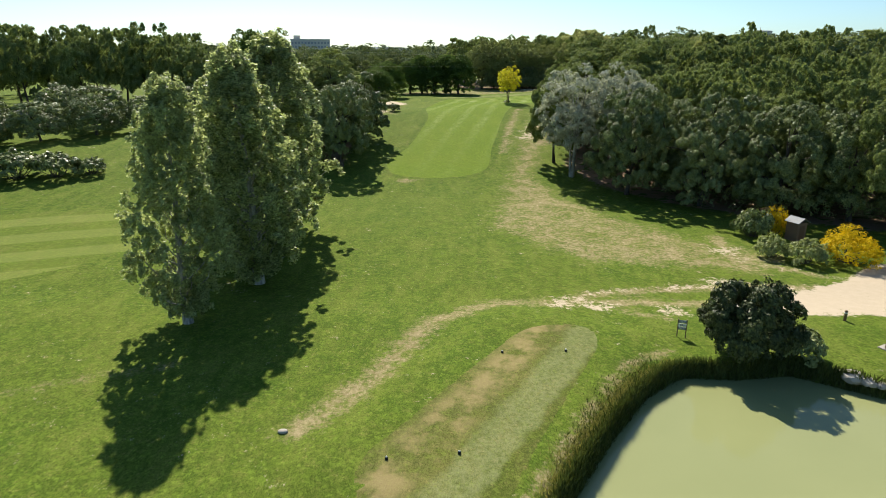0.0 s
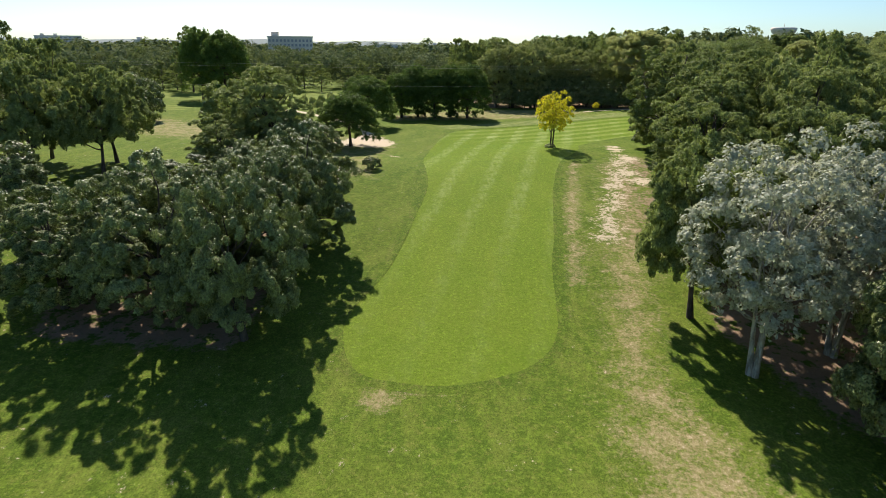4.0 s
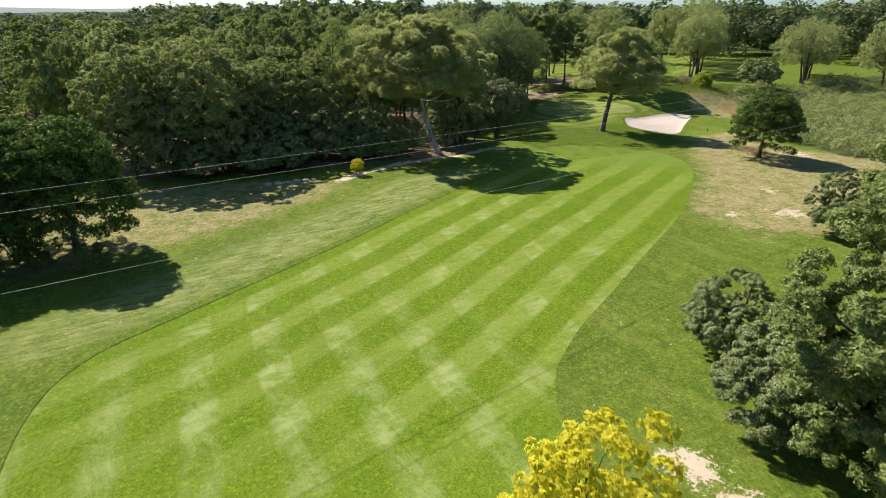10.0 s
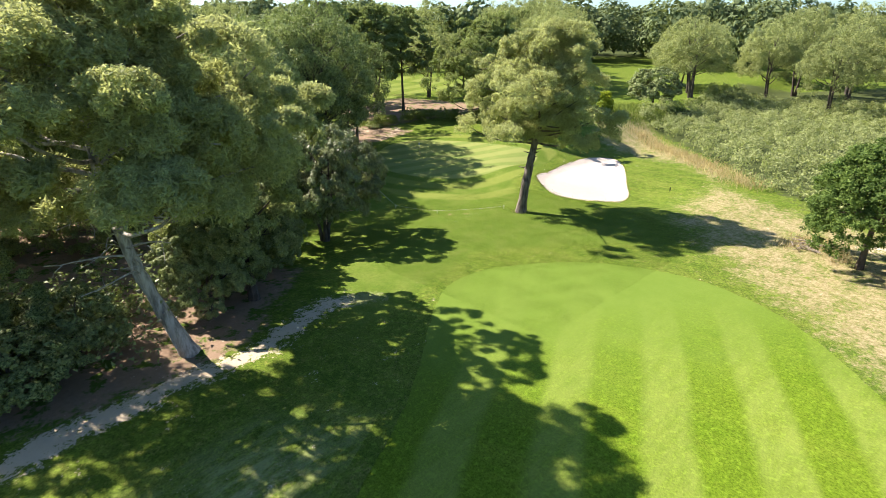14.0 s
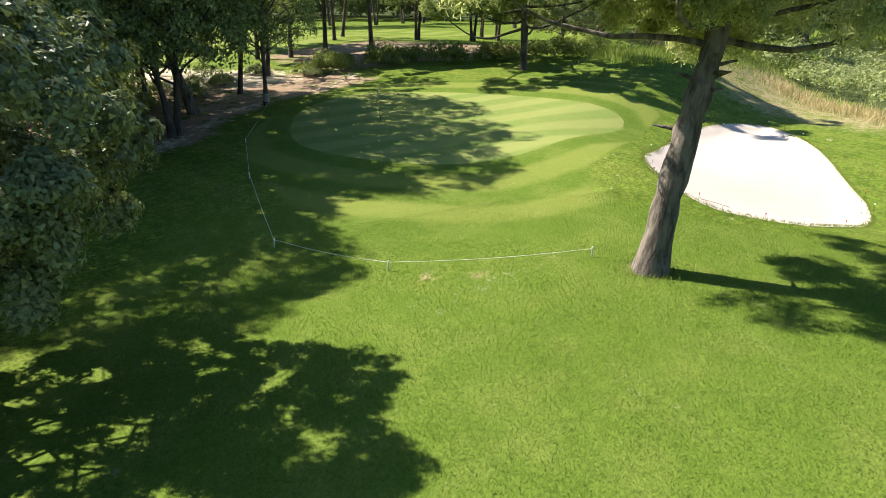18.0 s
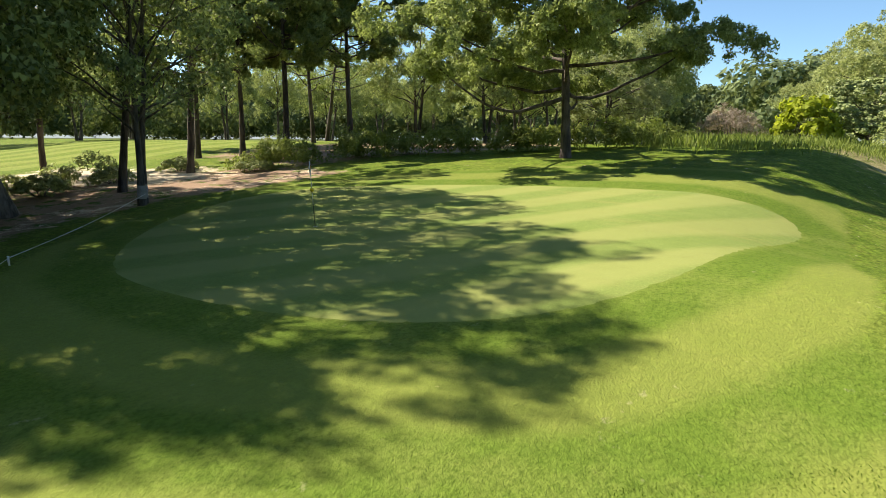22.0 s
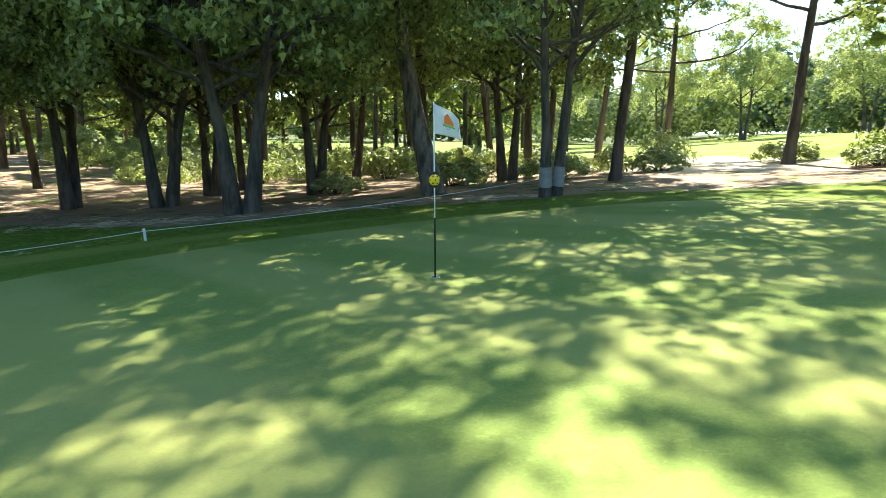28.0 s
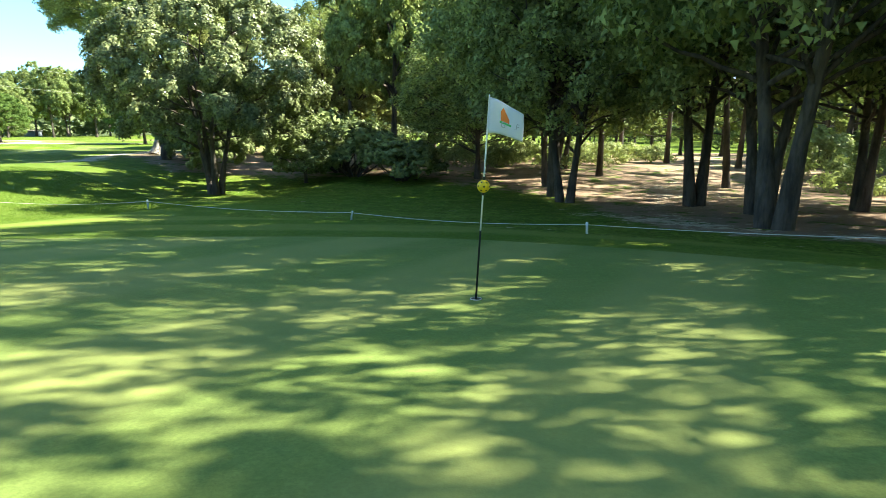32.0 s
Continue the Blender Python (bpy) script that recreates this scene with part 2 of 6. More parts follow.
lb = f.math("MULTIPLY", f.math("MULTIPLY", lb, start_b), f.math("MULTIPLY", end_b, f.math("MULTIPLY_ADD", streaks, 0.5, 0.5)))
late = f.step(sep.outputs[0], 4.0, 34.0, 0.26, 0.44)
col = f.mix(f.math("MULTIPLY", lb, late), col, (0.26, 0.31, 0.075))
col = f.mix(f.math("MULTIPLY", la, 0.65), col, (0.25, 0.31, 0.11))
col = f.mix(f.math("MULTIPLY", f.math("MULTIPLY", check, worn), 0.42), col, (0.37, 0.42, 0.2))
col = f.mix(f.step(sep.outputs[1], 182.0, 150.0, 0.0, 0.2), col, f.mix(f.step(f.noise(3.0, 7, 0.8), 0.38, 0.62), (0.14, 0.2, 0.03), (0.29, 0.335, 0.075)))
tail = f.mix(f.noise(0.5, 5, 0.7), (0.095, 0.162, 0.022), (0.155, 0.222, 0.04))
col = f.mix(f.step(f.math("ADD", f.math("MULTIPLY_ADD", sep.outputs[1], 0.8, f.math("MULTIPLY", sep.outputs[0], 0.6)), f.math("MULTIPLY", f.noise(0.3, 3), 8.0)), 213.0, 229.0, 0.0, 0.92), col, tail)
MAT_FAIRWAY = f.color(col)

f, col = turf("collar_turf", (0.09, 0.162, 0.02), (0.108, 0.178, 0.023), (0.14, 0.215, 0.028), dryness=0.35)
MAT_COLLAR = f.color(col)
f, col = turf("green_turf", (0.182, 0.252, 0.066), (0.192, 0.26, 0.07), (0.204, 0.27, 0.076), dryness=0.03, grain=4.0, speck=0.22, rel=0.12)
st = f.step(f.math("PINGPONG", f.math("ADD", f.along(-27.0), 0.4), 1.5), 1.05, 0.5)
col = f.mix(f.math("MULTIPLY", st, 0.45), col, (0.275, 0.28, 0.095))
MAT_GREEN = f.color(col)

f, col = turf("tee_turf", (0.11, 0.15, 0.028), (0.15, 0.17, 0.05), (0.135, 0.18, 0.032), dryness=0.4)
across = f.math("ADD", f.math("SUBTRACT", 12.65, f.along(60.1)), f.math("MULTIPLY", f.math("SUBTRACT", f.noise(0.5, 4), 0.5), 1.4))
wear = f.step(f.noise(0.33, 4, 0.65), 0.42, 0.62)
wear = f.math("MULTIPLY", wear, f.step(f.math("ABSOLUTE", f.math("ADD", across, 1.0)), 2.2, 0.4))
col = f.mix(f.math("MULTIPLY", wear, 0.6), col, f.mix(f.noise(5.0, 5, 0.75), (0.3, 0.22, 0.1), (0.44, 0.35, 0.18)))
pale = f.math("MULTIPLY", f.step(across, 0.6, 1.5), f.step(across, 3.6, 3.1))
col = f.mix(f.math("MULTIPLY", pale, f.step(f.noise(4.0, 6, 0.8), 0.35, 0.62, 0.1, 0.45)), col, (0.31, 0.335, 0.16))
MAT_TEE = f.color(col)
f, col = turf("course_turf", (0.13, 0.2, 0.03), (0.17, 0.235, 0.035), (0.15, 0.22, 0.03), dryness=0.2)
lf = f.step(f.math("PINGPONG", f.along(20.0), 3.0), 1.8, 1.2)
MAT_COURSE = f.color(f.mix(f.math("MULTIPLY", lf, 0.25), col, (0.3, 0.33, 0.1)))

f = Mat("bunker_sand", 0.95)
col = f.mix(f.noise(1.5, 5, 0.7), (0.43, 0.37, 0.31), (0.55, 0.48, 0.415))
f.bump(f.math("ADD", f.noise(6, 4), f.noise(30, 3, stretch=(30, (1, 0.15, 1)))), 0.35, 0.03)
MAT_SAND = f.color(col)
f = Mat("pond_water", 0.06)
f.b.inputs["IOR"].default_value = 1.33
f.b.inputs["Specular IOR Level"].default_value = 0.5
f.bump(f.noise(1.2, 3), 0.02, 0.02)
MAT_WATER = f.color(f.mix(f.noise(0.12, 3), (0.235, 0.26, 0.11), (0.29, 0.31, 0.14)))

LEAF_PINE = foliage("pine_needles", (0.105, 0.14, 0.046), (0.38, 0.44, 0.16), 0.36, (0.42, 0.47, 0.18), 0.5, (1.15, 1.2, 0.85), 0.05)
# Two paler copies of the pine needles: sun on those crowns is in the colour
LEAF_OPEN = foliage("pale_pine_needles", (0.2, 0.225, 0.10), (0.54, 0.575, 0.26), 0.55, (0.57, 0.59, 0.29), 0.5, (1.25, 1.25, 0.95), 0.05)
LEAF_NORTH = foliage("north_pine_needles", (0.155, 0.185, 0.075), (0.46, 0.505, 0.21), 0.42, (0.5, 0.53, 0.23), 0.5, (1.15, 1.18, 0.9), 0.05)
LEAF_UMB = foliage("stone_pine_needles", (0.042, 0.08, 0.022), (0.2, 0.285, 0.07), 0.3, None, 0.5, (1.2, 1.25, 0.9), 0.05)
LEAF_OAK = foliage("holm_oak_leaves", (0.055, 0.08, 0.028), (0.35, 0.41, 0.155), 0.15, (0.4, 0.45, 0.2), 0.42, (1.2, 1.3, 0.8), 0.14)
# Lighter copy of the oak leaves: hazy light round the green is in its colour
LEAF_SIDE = foliage("greenside_oak_leaves", (0.07, 0.10, 0.034), (0.42, 0.49, 0.185), 0.24, (0.46, 0.51, 0.23), 0.45, (1.2, 1.3, 0.8), 0.10)
# Wide leaf range: the crown's shaded side and sunlit specks are in the colour
LEAF_LAWN = foliage("sunny_oak_leaves", (0.032, 0.046, 0.018), (0.36, 0.41, 0.17), 0.14, (0.42, 0.46, 0.2), 0.38, (1.2, 1.3, 0.8), 0.22)
LEAF_POP = foliage("poplar_leaves", (0.15, 0.19, 0.08), (0.62, 0.67, 0.36), 0.58, None, 0.4, (1.3, 1.3, 1.0), 0.2)
LEAF_SILVER = foliage("white_poplar_leaves", (0.22, 0.245, 0.18), (0.58, 0.60, 0.48), 0.3, None, 0.5, (1.3, 1.3, 1.0), 0.08)
LEAF_OLIVE = foliage("olive_leaves", (0.15, 0.18, 0.08), (0.36, 0.40, 0.2), 0.35, glow=(1.3, 1.3, 1.0))
LEAF_GOLD = foliage("golden_leaves", (0.42, 0.40, 0.03), (0.76, 0.70, 0.07), 0.5, glow=(1.2, 1.2, 1.0))
LEAF_LIME = foliage("lime_leaves", (0.16, 0.22, 0.02), (0.36, 0.4, 0.04), 0.5, glow=(1.4, 1.4, 1.0))
# Haze of distance over the far woods is mixed into this leaf colour
LEAF_FAR = foliage("far_leaves", (0.06, 0.088, 0.044), (0.19, 0.235, 0.105), 0.15, rough=0.9)
LEAF_BROOM = foliage("broom_blossom", (0.5, 0.36, 0.01), (0.8, 0.6, 0.02), 0.3, glow=(1, 1, 1))
LEAF_SCRUB = foliage("scrub_leaves", (0.14, 0.17, 0.07), (0.45, 0.49, 0.21), 0.35, (0.48, 0.51, 0.25), 0.45, (1.4, 1.5, 0.95), 0.1)
LEAF_WEED = foliage("weed_blades", (0.10, 0.145, 0.03), (0.24, 0.29, 0.08), 0.3, (0.27, 0.26, 0.11), 0.5, (1.5, 1.6, 0.9))
LEAF_TURF = foliage("turf_blades", (0.085, 0.145, 0.02), (0.21, 0.28, 0.055), 0.3, (0.2, 0.25, 0.05), 0.5, (1.2, 1.3, 0.8))
LEAF_STRAW = foliage("straw_blades", (0.3, 0.245, 0.125), (0.54, 0.46, 0.27), 0.35, glow=(1.4, 1.35, 1.0))
LEAF_POND = foliage("glossy_dark_leaves", (0.024, 0.036, 0.014), (0.13, 0.16, 0.06), 0.1, None, 0.42, (1.2, 1.3, 0.8), 0.12)
# Rank grass darkened further: shade on the steep pond bank is in its colour
LEAF_BANK = foliage("bank_grass_blades", (0.03, 0.045, 0.012), (0.15, 0.175, 0.05), 0.2, None, 0.5, (1.3, 1.4, 0.8))
LEAF_SERE = foliage("sere_blades", (0.14, 0.145, 0.04), (0.36, 0.34, 0.12), 0.3, glow=(1.3, 1.3, 0.9))
LEAF_GREY = foliage("grey_twigs", (0.2, 0.16, 0.13), (0.36, 0.31, 0.26), 0.2)
BARK_PINE = bark("pine_bark", (0.04, 0.031, 0.026), (0.125, 0.10, 0.08))
BARK_MID = bark("scarred_pine_bark", (0.055, 0.045, 0.036), (0.2, 0.17, 0.14), 4.5)
BARK_DEAD = bark("dead_wood", (0.25, 0.23, 0.2), (0.45, 0.42, 0.38), 6.0)
BARK_PALE = bark("pale_pine_bark", (0.18, 0.16, 0.135), (0.5, 0.46, 0.4))
BARK_OAK = bark("oak_bark", (0.05, 0.042, 0.034), (0.12, 0.10, 0.08), 5.0)
BARK_WHITE = bark("poplar_bark", (0.2, 0.19, 0.16), (0.5, 0.48, 0.42), 4.0)
WHITE = plain("white_paint", (0.8, 0.8, 0.78), 0.5)
BLACK = plain("black_paint", (0.015, 0.02, 0.018), 0.4)
YELLOW = plain("yellow_plastic", (0.85, 0.58, 0.02), 0.4)
RED = plain("red_paint", (0.5, 0.03, 0.02), 0.5)
ORANGE = plain("orange_print", (0.85, 0.22, 0.04), 0.7)
LEAFPRINT = plain("green_print", (0.12, 0.5, 0.15), 0.7)
GREYPRINT = plain("grey_print", (0.5, 0.5, 0.5), 0.7)
CLOTH = foliage("flag_cloth", (0.8, 0.82, 0.84), (0.8, 0.82, 0.84), 0.35, glow=(1, 1, 1))
WOOD = plain("weathered_wood", (0.22, 0.15, 0.1), 0.85, scale=9, bump=0.4)
SLATE = plain("grey_sheet", (0.22, 0.24, 0.25), 0.6)
STONE = plain("pale_stone", (0.38, 0.35, 0.3), 0.9, var=0.3, scale=3, bump=0.5)
PALEWASH = plain("worn_whitewash", (0.27, 0.26, 0.24), 0.9, var=0.5, scale=5)
ROPE = plain("white_rope", (0.75, 0.74, 0.7), 0.8)
WIRE = plain("cable_metal", (0.42, 0.40, 0.33), 0.5, 0.0)
CONCRETE = plain("far_concrete", (0.74, 0.67, 0.58), 0.9, scale=0.05)
RENDERWALL = plain("far_white_wall", (0.82, 0.76, 0.68), 0.9, scale=0.05)
GLASS = plain("far_window", (0.36, 0.36, 0.37), 0.3)
TIN = plain("cup_metal", (0.75, 0.75, 0.75), 0.35)


# ---- terrain ----
def smooth(a, b, v):
    t = np.clip((v - a) / (b - a), 0, 1)
    return t * t * (3 - 2 * t)


def hill(x, y, cx, cy, r):
    return np.exp(-((x - cx) ** 2 + (y - cy) ** 2) / (r * r))


def sdist(poly, x, y):
    """Signed distance to a closed outline, negative inside."""
    p = np.asarray(poly, float)
    q = np.roll(p, -1, 0)
    best = np.full(np.shape(x), 1e9)
    odd = np.zeros(np.shape(x), bool)
    for (ax, ay), (bx, by) in zip(p, q):
        ex, ey = bx - ax, by - ay
        t = np.clip(((x - ax) * ex + (y - ay) * ey) / (ex * ex + ey * ey + 1e-9), 0, 1)
        best = np.minimum(best, (x - ax - t * ex) ** 2 + (y - ay - t * ey) ** 2)
        cross = ((ay > y) != (by > y)) & (x < (bx - ax) * (y - ay) / (by - ay + 1e-12) + ax)
        odd ^= cross
    return np.where(odd, -1, 1) * np.sqrt(best)


def ldist(line, x, y):
    """Distance to an open line."""
    best = np.full(np.shape(x), 1e9)
    for (ax, ay), (bx, by) in zip(line[:-1], line[1:]):
        ex, ey = bx - ax, by - ay
        t = np.clip(((x - ax) * ex + (y - ay) * ey) / (ex * ex + ey * ey + 1e-9), 0, 1)
        best = np.minimum(best, (x - ax - t * ex) ** 2 + (y - ay - t * ey) ** 2)
    return np.sqrt(best)


POND = [(7.6, 25.2), (11.5, 31.3), (14.8, 35.8), (18, 38.4), (21.4, 38.2), (25.4, 38.8), (27.7, 37.4), (30, 35.8), (37, 32),
        (45, 24), (45, 8), (31, 0), (15, 2), (6, 13), (5.4, 20)]
BUNKER = [(103.4, 240.9), (107.6, 242.1), (113.5, 242.7), (119, 242), (122, 239.8), (119, 237.1), (112.3, 233.6), (109.2, 232),
          (105.8, 231.8), (101.6, 233.3), (100.2, 236.2), (101.3, 238.6)]


def height(x, y):
    x, y = np.asarray(x, float), np.asarray(y, float)
    far = -1.75 + 1.4 * smooth(10, 55, x)
    up = smooth(88, 158, y)
    h = (-8.1 + 0.5 * (1 - smooth(44, 54, y))) * (1 - up) + far * up
    h = h + 1.4 * hill(x, y, 18, 163, 13) + 0.8 * hill(x, y, -9, 150, 12)
    h = h - 0.65 * smooth(237, 245, y) * smooth(58, 80, x)
    ramp = 0.38 * np.log1p(np.exp(np.clip((x - 88.5) / 4, -30, 30)))
    ramp = 6 * np.tanh(ramp / 6) * (1 - 0.5 * smooth(125, 170, x))
    h = h + (ramp + 0.3 * smooth(110, 122, x)) * smooth(238, 250, y)
    h = h + hill(x, y, 103, 242.5, 4.5) - 0.55 * hill(x, y, 75, 247, 9) - 1.3 * hill(x, y, 108, 231, 6)
    h = h + 3.5 * hill(x, y, -58, 105, 32) - 0.1 * hill(x, y, 102.9, 258, 3.5)
    u, v = (x - 5.6) * 0.87 - (y - 35) * 0.5, (x - 5.6) * 0.5 + (y - 35) * 0.87
    h = h + 0.45 * (1 - smooth(4.5, 8, np.abs(u))) * (1 - smooth(11, 15, np.abs(v)))
    h = h + 0.05 * np.sin(x * 0.31 + 1.3 * np.sin(y * 0.17)) * np.sin(y * 0.23) * (1 - smooth(225, 236, y) * smooth(270, 262, y))
    near = (x > 0) & (x < 50) & (y > -5) & (y < 45)
    if np.any(near):
        h = h - np.where(near, 1.9 * smooth(0.25, -0.45, sdist(POND, x, y)), 0)
    near = (x > 96) & (x < 126) & (y > 228) & (y < 246)
    if np.any(near):
        h = h - np.where(near, 0.28 * smooth(0.15, -0.7, sdist(BUNKER, x, y)), 0)
    return h


def ground_z(x, y):
    return float(height(np.array(float(x)), np.array(float(y))))


def quick(name, V, Q, mats, smooth_shade=False):
    """A mesh from arrays of places and of faces with equally many corners."""
    V, Q = np.asarray(V, np.float32), np.asarray(Q, np.int32)
    me = bpy.data.meshes.new(name)
    me.vertices.add(len(V))
    me.vertices.foreach_set("co", V.ravel())
    k = Q.shape[1]
    me.loops.add(Q.size)
    me.loops.foreach_set("vertex_index", Q.ravel())
    me.polygons.add(len(Q))
    me.polygons.foreach_set("loop_start", np.arange(0, Q.size, k, dtype=np.int32))
    me.polygons.foreach_set("loop_total", np.full(len(Q), k, np.int32))
    if smooth_shade:
        me.polygons.foreach_set("use_smooth", np.ones(len(Q), bool))
    me.update(calc_edges=True)
    for m in mats if isinstance(mats, (list, tuple)) else [mats]:
        me.materials.append(m)
    return me


def part(name, mesh, parent, label=""):
    ob = new(name, mesh)
    ob.parent = parent
    return tagged(ob, label)


def from_bm(name, bm, material):
    me = bpy.data.meshes.new(name)
    bm.to_mesh(me)
    bm.free()
    me.materials.append(material)
    return me


def base(name, x, y, label, category, group="", z=None, rz=0.0, s=1.0):
    e = new(name)
    e.empty_display_size = 0.2
    e.matrix_world = pose(x, y, ground_z(x, y) if z is None else z, 0, 0, rz) @ Matrix.Scale(s, 4)
    return tagged(e, label, category, group)


def curve(points, step=0.6, closed=True):
    """A smooth outline through the points."""
    p = [Vector(q) for q in points]
    n = len(p)
    out = []
    for i in range(n if closed else n - 1):
        if closed:
            a, b, c, d = p[i - 1], p[i], p[(i + 1) % n], p[(i + 2) % n]
        else:
            a, b, c, d = p[max(i - 1, 0)], p[i], p[i + 1], p[min(i + 2, n - 1)]
        k = max(2, int((c - b).length / step))
        for j in range(k):
            t = j / k
            out.append(0.5 * (2 * b + (c - a) * t + (2 * a - 5 * b + 4 * c - d) * t * t + (3 * b - a - 3 * c + d) * t ** 3))
    if not closed:
        out.append(p[-1])
    return out


def sheet(name, outline, lift, material, label, category, grid=1.5, step=0.6, level=None):
    """A sheet inside an outline, laid over the ground."""
    from mathutils.geometry import delaunay_2d_cdt
    rim = curve(outline, step)
    arr = np.array([tuple(v) for v in rim])
    lo, hi = arr.min(0), arr.max(0)
    gx, gy = np.meshgrid(np.arange(lo[0], hi[0], grid), np.arange(lo[1], hi[1], grid))
    gx, gy = gx.ravel(), gy.ravel()
    keep = sdist(arr, gx, gy) < -0.35 * grid
    pts = rim + [Vector((a, b)) for a, b in zip(gx[keep], gy[keep])]
    n = len(rim)
    vs, _, fs, _, _, _ = delaunay_2d_cdt(pts, [(i, (i + 1) % n) for i in range(n)], [], 1, 1e-4)
    xy = np.array([tuple(v) for v in vs])
    z = height(xy[:, 0], xy[:, 1]) + lift if level is None else np.full(len(xy), level)
    if level is None:
        z = z - np.where(np.abs(sdist(arr, xy[:, 0], xy[:, 1])) < 0.02, lift + 0.003, 0)
    me = quick(name, np.c_[xy, z], [fc for fc in fs if len(fc) == 3], material, True)
    ob = new(name, me)
    return tagged(ob, label, category, kind="structure")


# ---- ground ----
def axis(spans):
    out = []
    for a, b, d in spans:
        out.append(np.arange(a, b, d))
    return np.concatenate(out + [[spans[-1][1]]])


WOOD_N = [(8, 256), (14, 246), (29, 243), (41, 236), (54, 232), (60, 233), (70, 241), (71, 256), (80, 262), (92, 264.5), (97, 270), (104, 271),
          (106, 284), (100, 296), (70, 330), (0, 330), (2, 275)]
WOOD_E = [(20, 110), (24, 97), (31, 88), (40, 79), (52, 72), (70, 66), (160, 66), (160, 168), (80, 168), (52, 170), (44, 172), (36, 166), (33, 150),
          (27, 132), (24, 122)]
WOOD_W = [(-10, 101), (-9, 118), (-9.5, 130), (-14, 138), (-18, 160), (-34, 166), (-34, 150), (-42, 128), (-36, 100), (-22, 99)]
TRACK = [(92, 264.5), (84, 267), (70, 273), (58, 280), (40, 292)]

xs = axis([(-5000, -1000, 800), (-1000, -300, 100), (-300, -100, 20), (-100, -40, 5), (-40, 96, 1), (96, 126, 0.5), (126, 160, 2), (160, 300, 10), (300, 1000, 100), (1000, 5000, 800)])
ys = axis([(-5000, -1000, 800), (-1000, -100, 150), (-100, -10, 15), (-10, 20, 1.5), (20, 48, 0.5), (48, 228, 1), (228, 270, 0.5), (270, 340, 2), (340, 500, 10), (500, 1000, 100), (1000, 5000, 800)])
GX, GY = np.meshgrid(xs, ys)
GZ = height(GX, GY)
nx, ny = len(xs), len(ys)
idx = np.arange(nx * ny).reshape(ny, nx)
quads = np.stack([idx[:-1, :-1], idx[:-1, 1:], idx[1:, 1:], idx[1:, :-1]], -1).reshape(-1, 4)
me = quick("ground", np.stack([GX, GY, GZ], -1).reshape(-1, 3), quads, MAT_GROUND, True)
fx, fy = GX.ravel(), GY.ravel()


def soft(d, w):
    return np.clip(0.5 - d / w, 0, 1)


def spot(cx, cy, r, k=1.0):
    return k * np.clip(1.3 - np.hypot(fx - cx, (fy - cy)) / r, 0, 1)


dry_m = np.maximum.reduce([
    0.62 * soft(sdist([(7.5, 76), (10, 91), (12.6, 106), (16, 122), (19.5, 140), (23, 155), (30, 160), (27, 145), (24, 130), (19.5, 112), (17, 103),
                       (21, 90), (25, 80), (33, 69), (40, 64), (34, 58), (16, 62)], fx, fy), 5),
    0.68 * soft(sdist([(62, 188), (64, 197), (81, 208), (94, 220), (106, 226), (124, 224), (140, 240), (150, 244), (150, 252), (135, 252), (126, 244), (124, 232),
                      (111, 217), (108, 208), (114, 198), (102, 188), (76, 180)], fx, fy), 5),
    0.62 * soft(sdist([(-12, 214), (8, 217), (24, 220), (36, 225), (40, 230), (30, 238), (16, 244), (0, 238), (-14, 226)], fx, fy), 5),
    0.85 * soft(ldist([(30, 50), (20, 51), (6, 50.5), (1, 45.8), (-3, 36), (-6, 31)], fx, fy) - 1.0, 2.4),
    0.6 * soft(ldist([(-30, 33), (-22, 36.3), (-16, 38.5)], fx, fy) - 0.5, 1.4),
    0.8 * soft(ldist([(13.2, 118), (14.6, 128), (16.4, 138), (18.3, 148), (19.8, 154)], fx, fy) - 0.9, 2.4),
    0.9 * soft(ldist([(-8, 113), (-8.1, 107.5), (-6.3, 102.8), (-2.2, 101.2), (1.6, 101.2), (7.3, 103.9), (10.4, 109.3), (11.7, 117)], fx, fy) - 0.15, 0.9),
    0.55 * soft(sdist([(-24, 142), (-8, 146), (-9, 160), (-7, 176), (-20, 192), (-40, 175)], fx, fy), 5),
    0.62 * soft(sdist([(-95, 205), (-55, 185), (-38, 178), (-40, 196), (-70, 222)], fx, fy), 8),
    0.95 * soft(ldist([(3.5, 20.5), (7.6, 27.6), (11.4, 33.8), (14.3, 38.6), (18, 41)], fx, fy) - 0.35, 1.0), spot(14.5, 34, 3.5, 0.6), 0.85 * soft(ldist([(14, 52.5), (21, 54.3), (28.2, 54.9), (36.1, 55)], fx, fy) - 0.9, 1.8), 0.85 * soft(ldist([(33.6, 71.4), (32.8, 65.3), (34, 62.4), (38.4, 58.5)], fx, fy) - 0.9, 1.8), 0.8 * soft(ldist([(16.7, 49), (20.2, 47.1)], fx, fy) - 0.6, 1.6), spot(11.5, 29, 3.2, 0.9), spot(100, 222, 3, 0.7), 0.3 * soft(ldist([(2, 201.5), (10, 205.5), (20, 209.2), (32, 213.8), (46, 219.6), (54, 224)], fx, fy) - 1.6, 2.5), spot(-4.2, 100, 1.6, 0.8)])
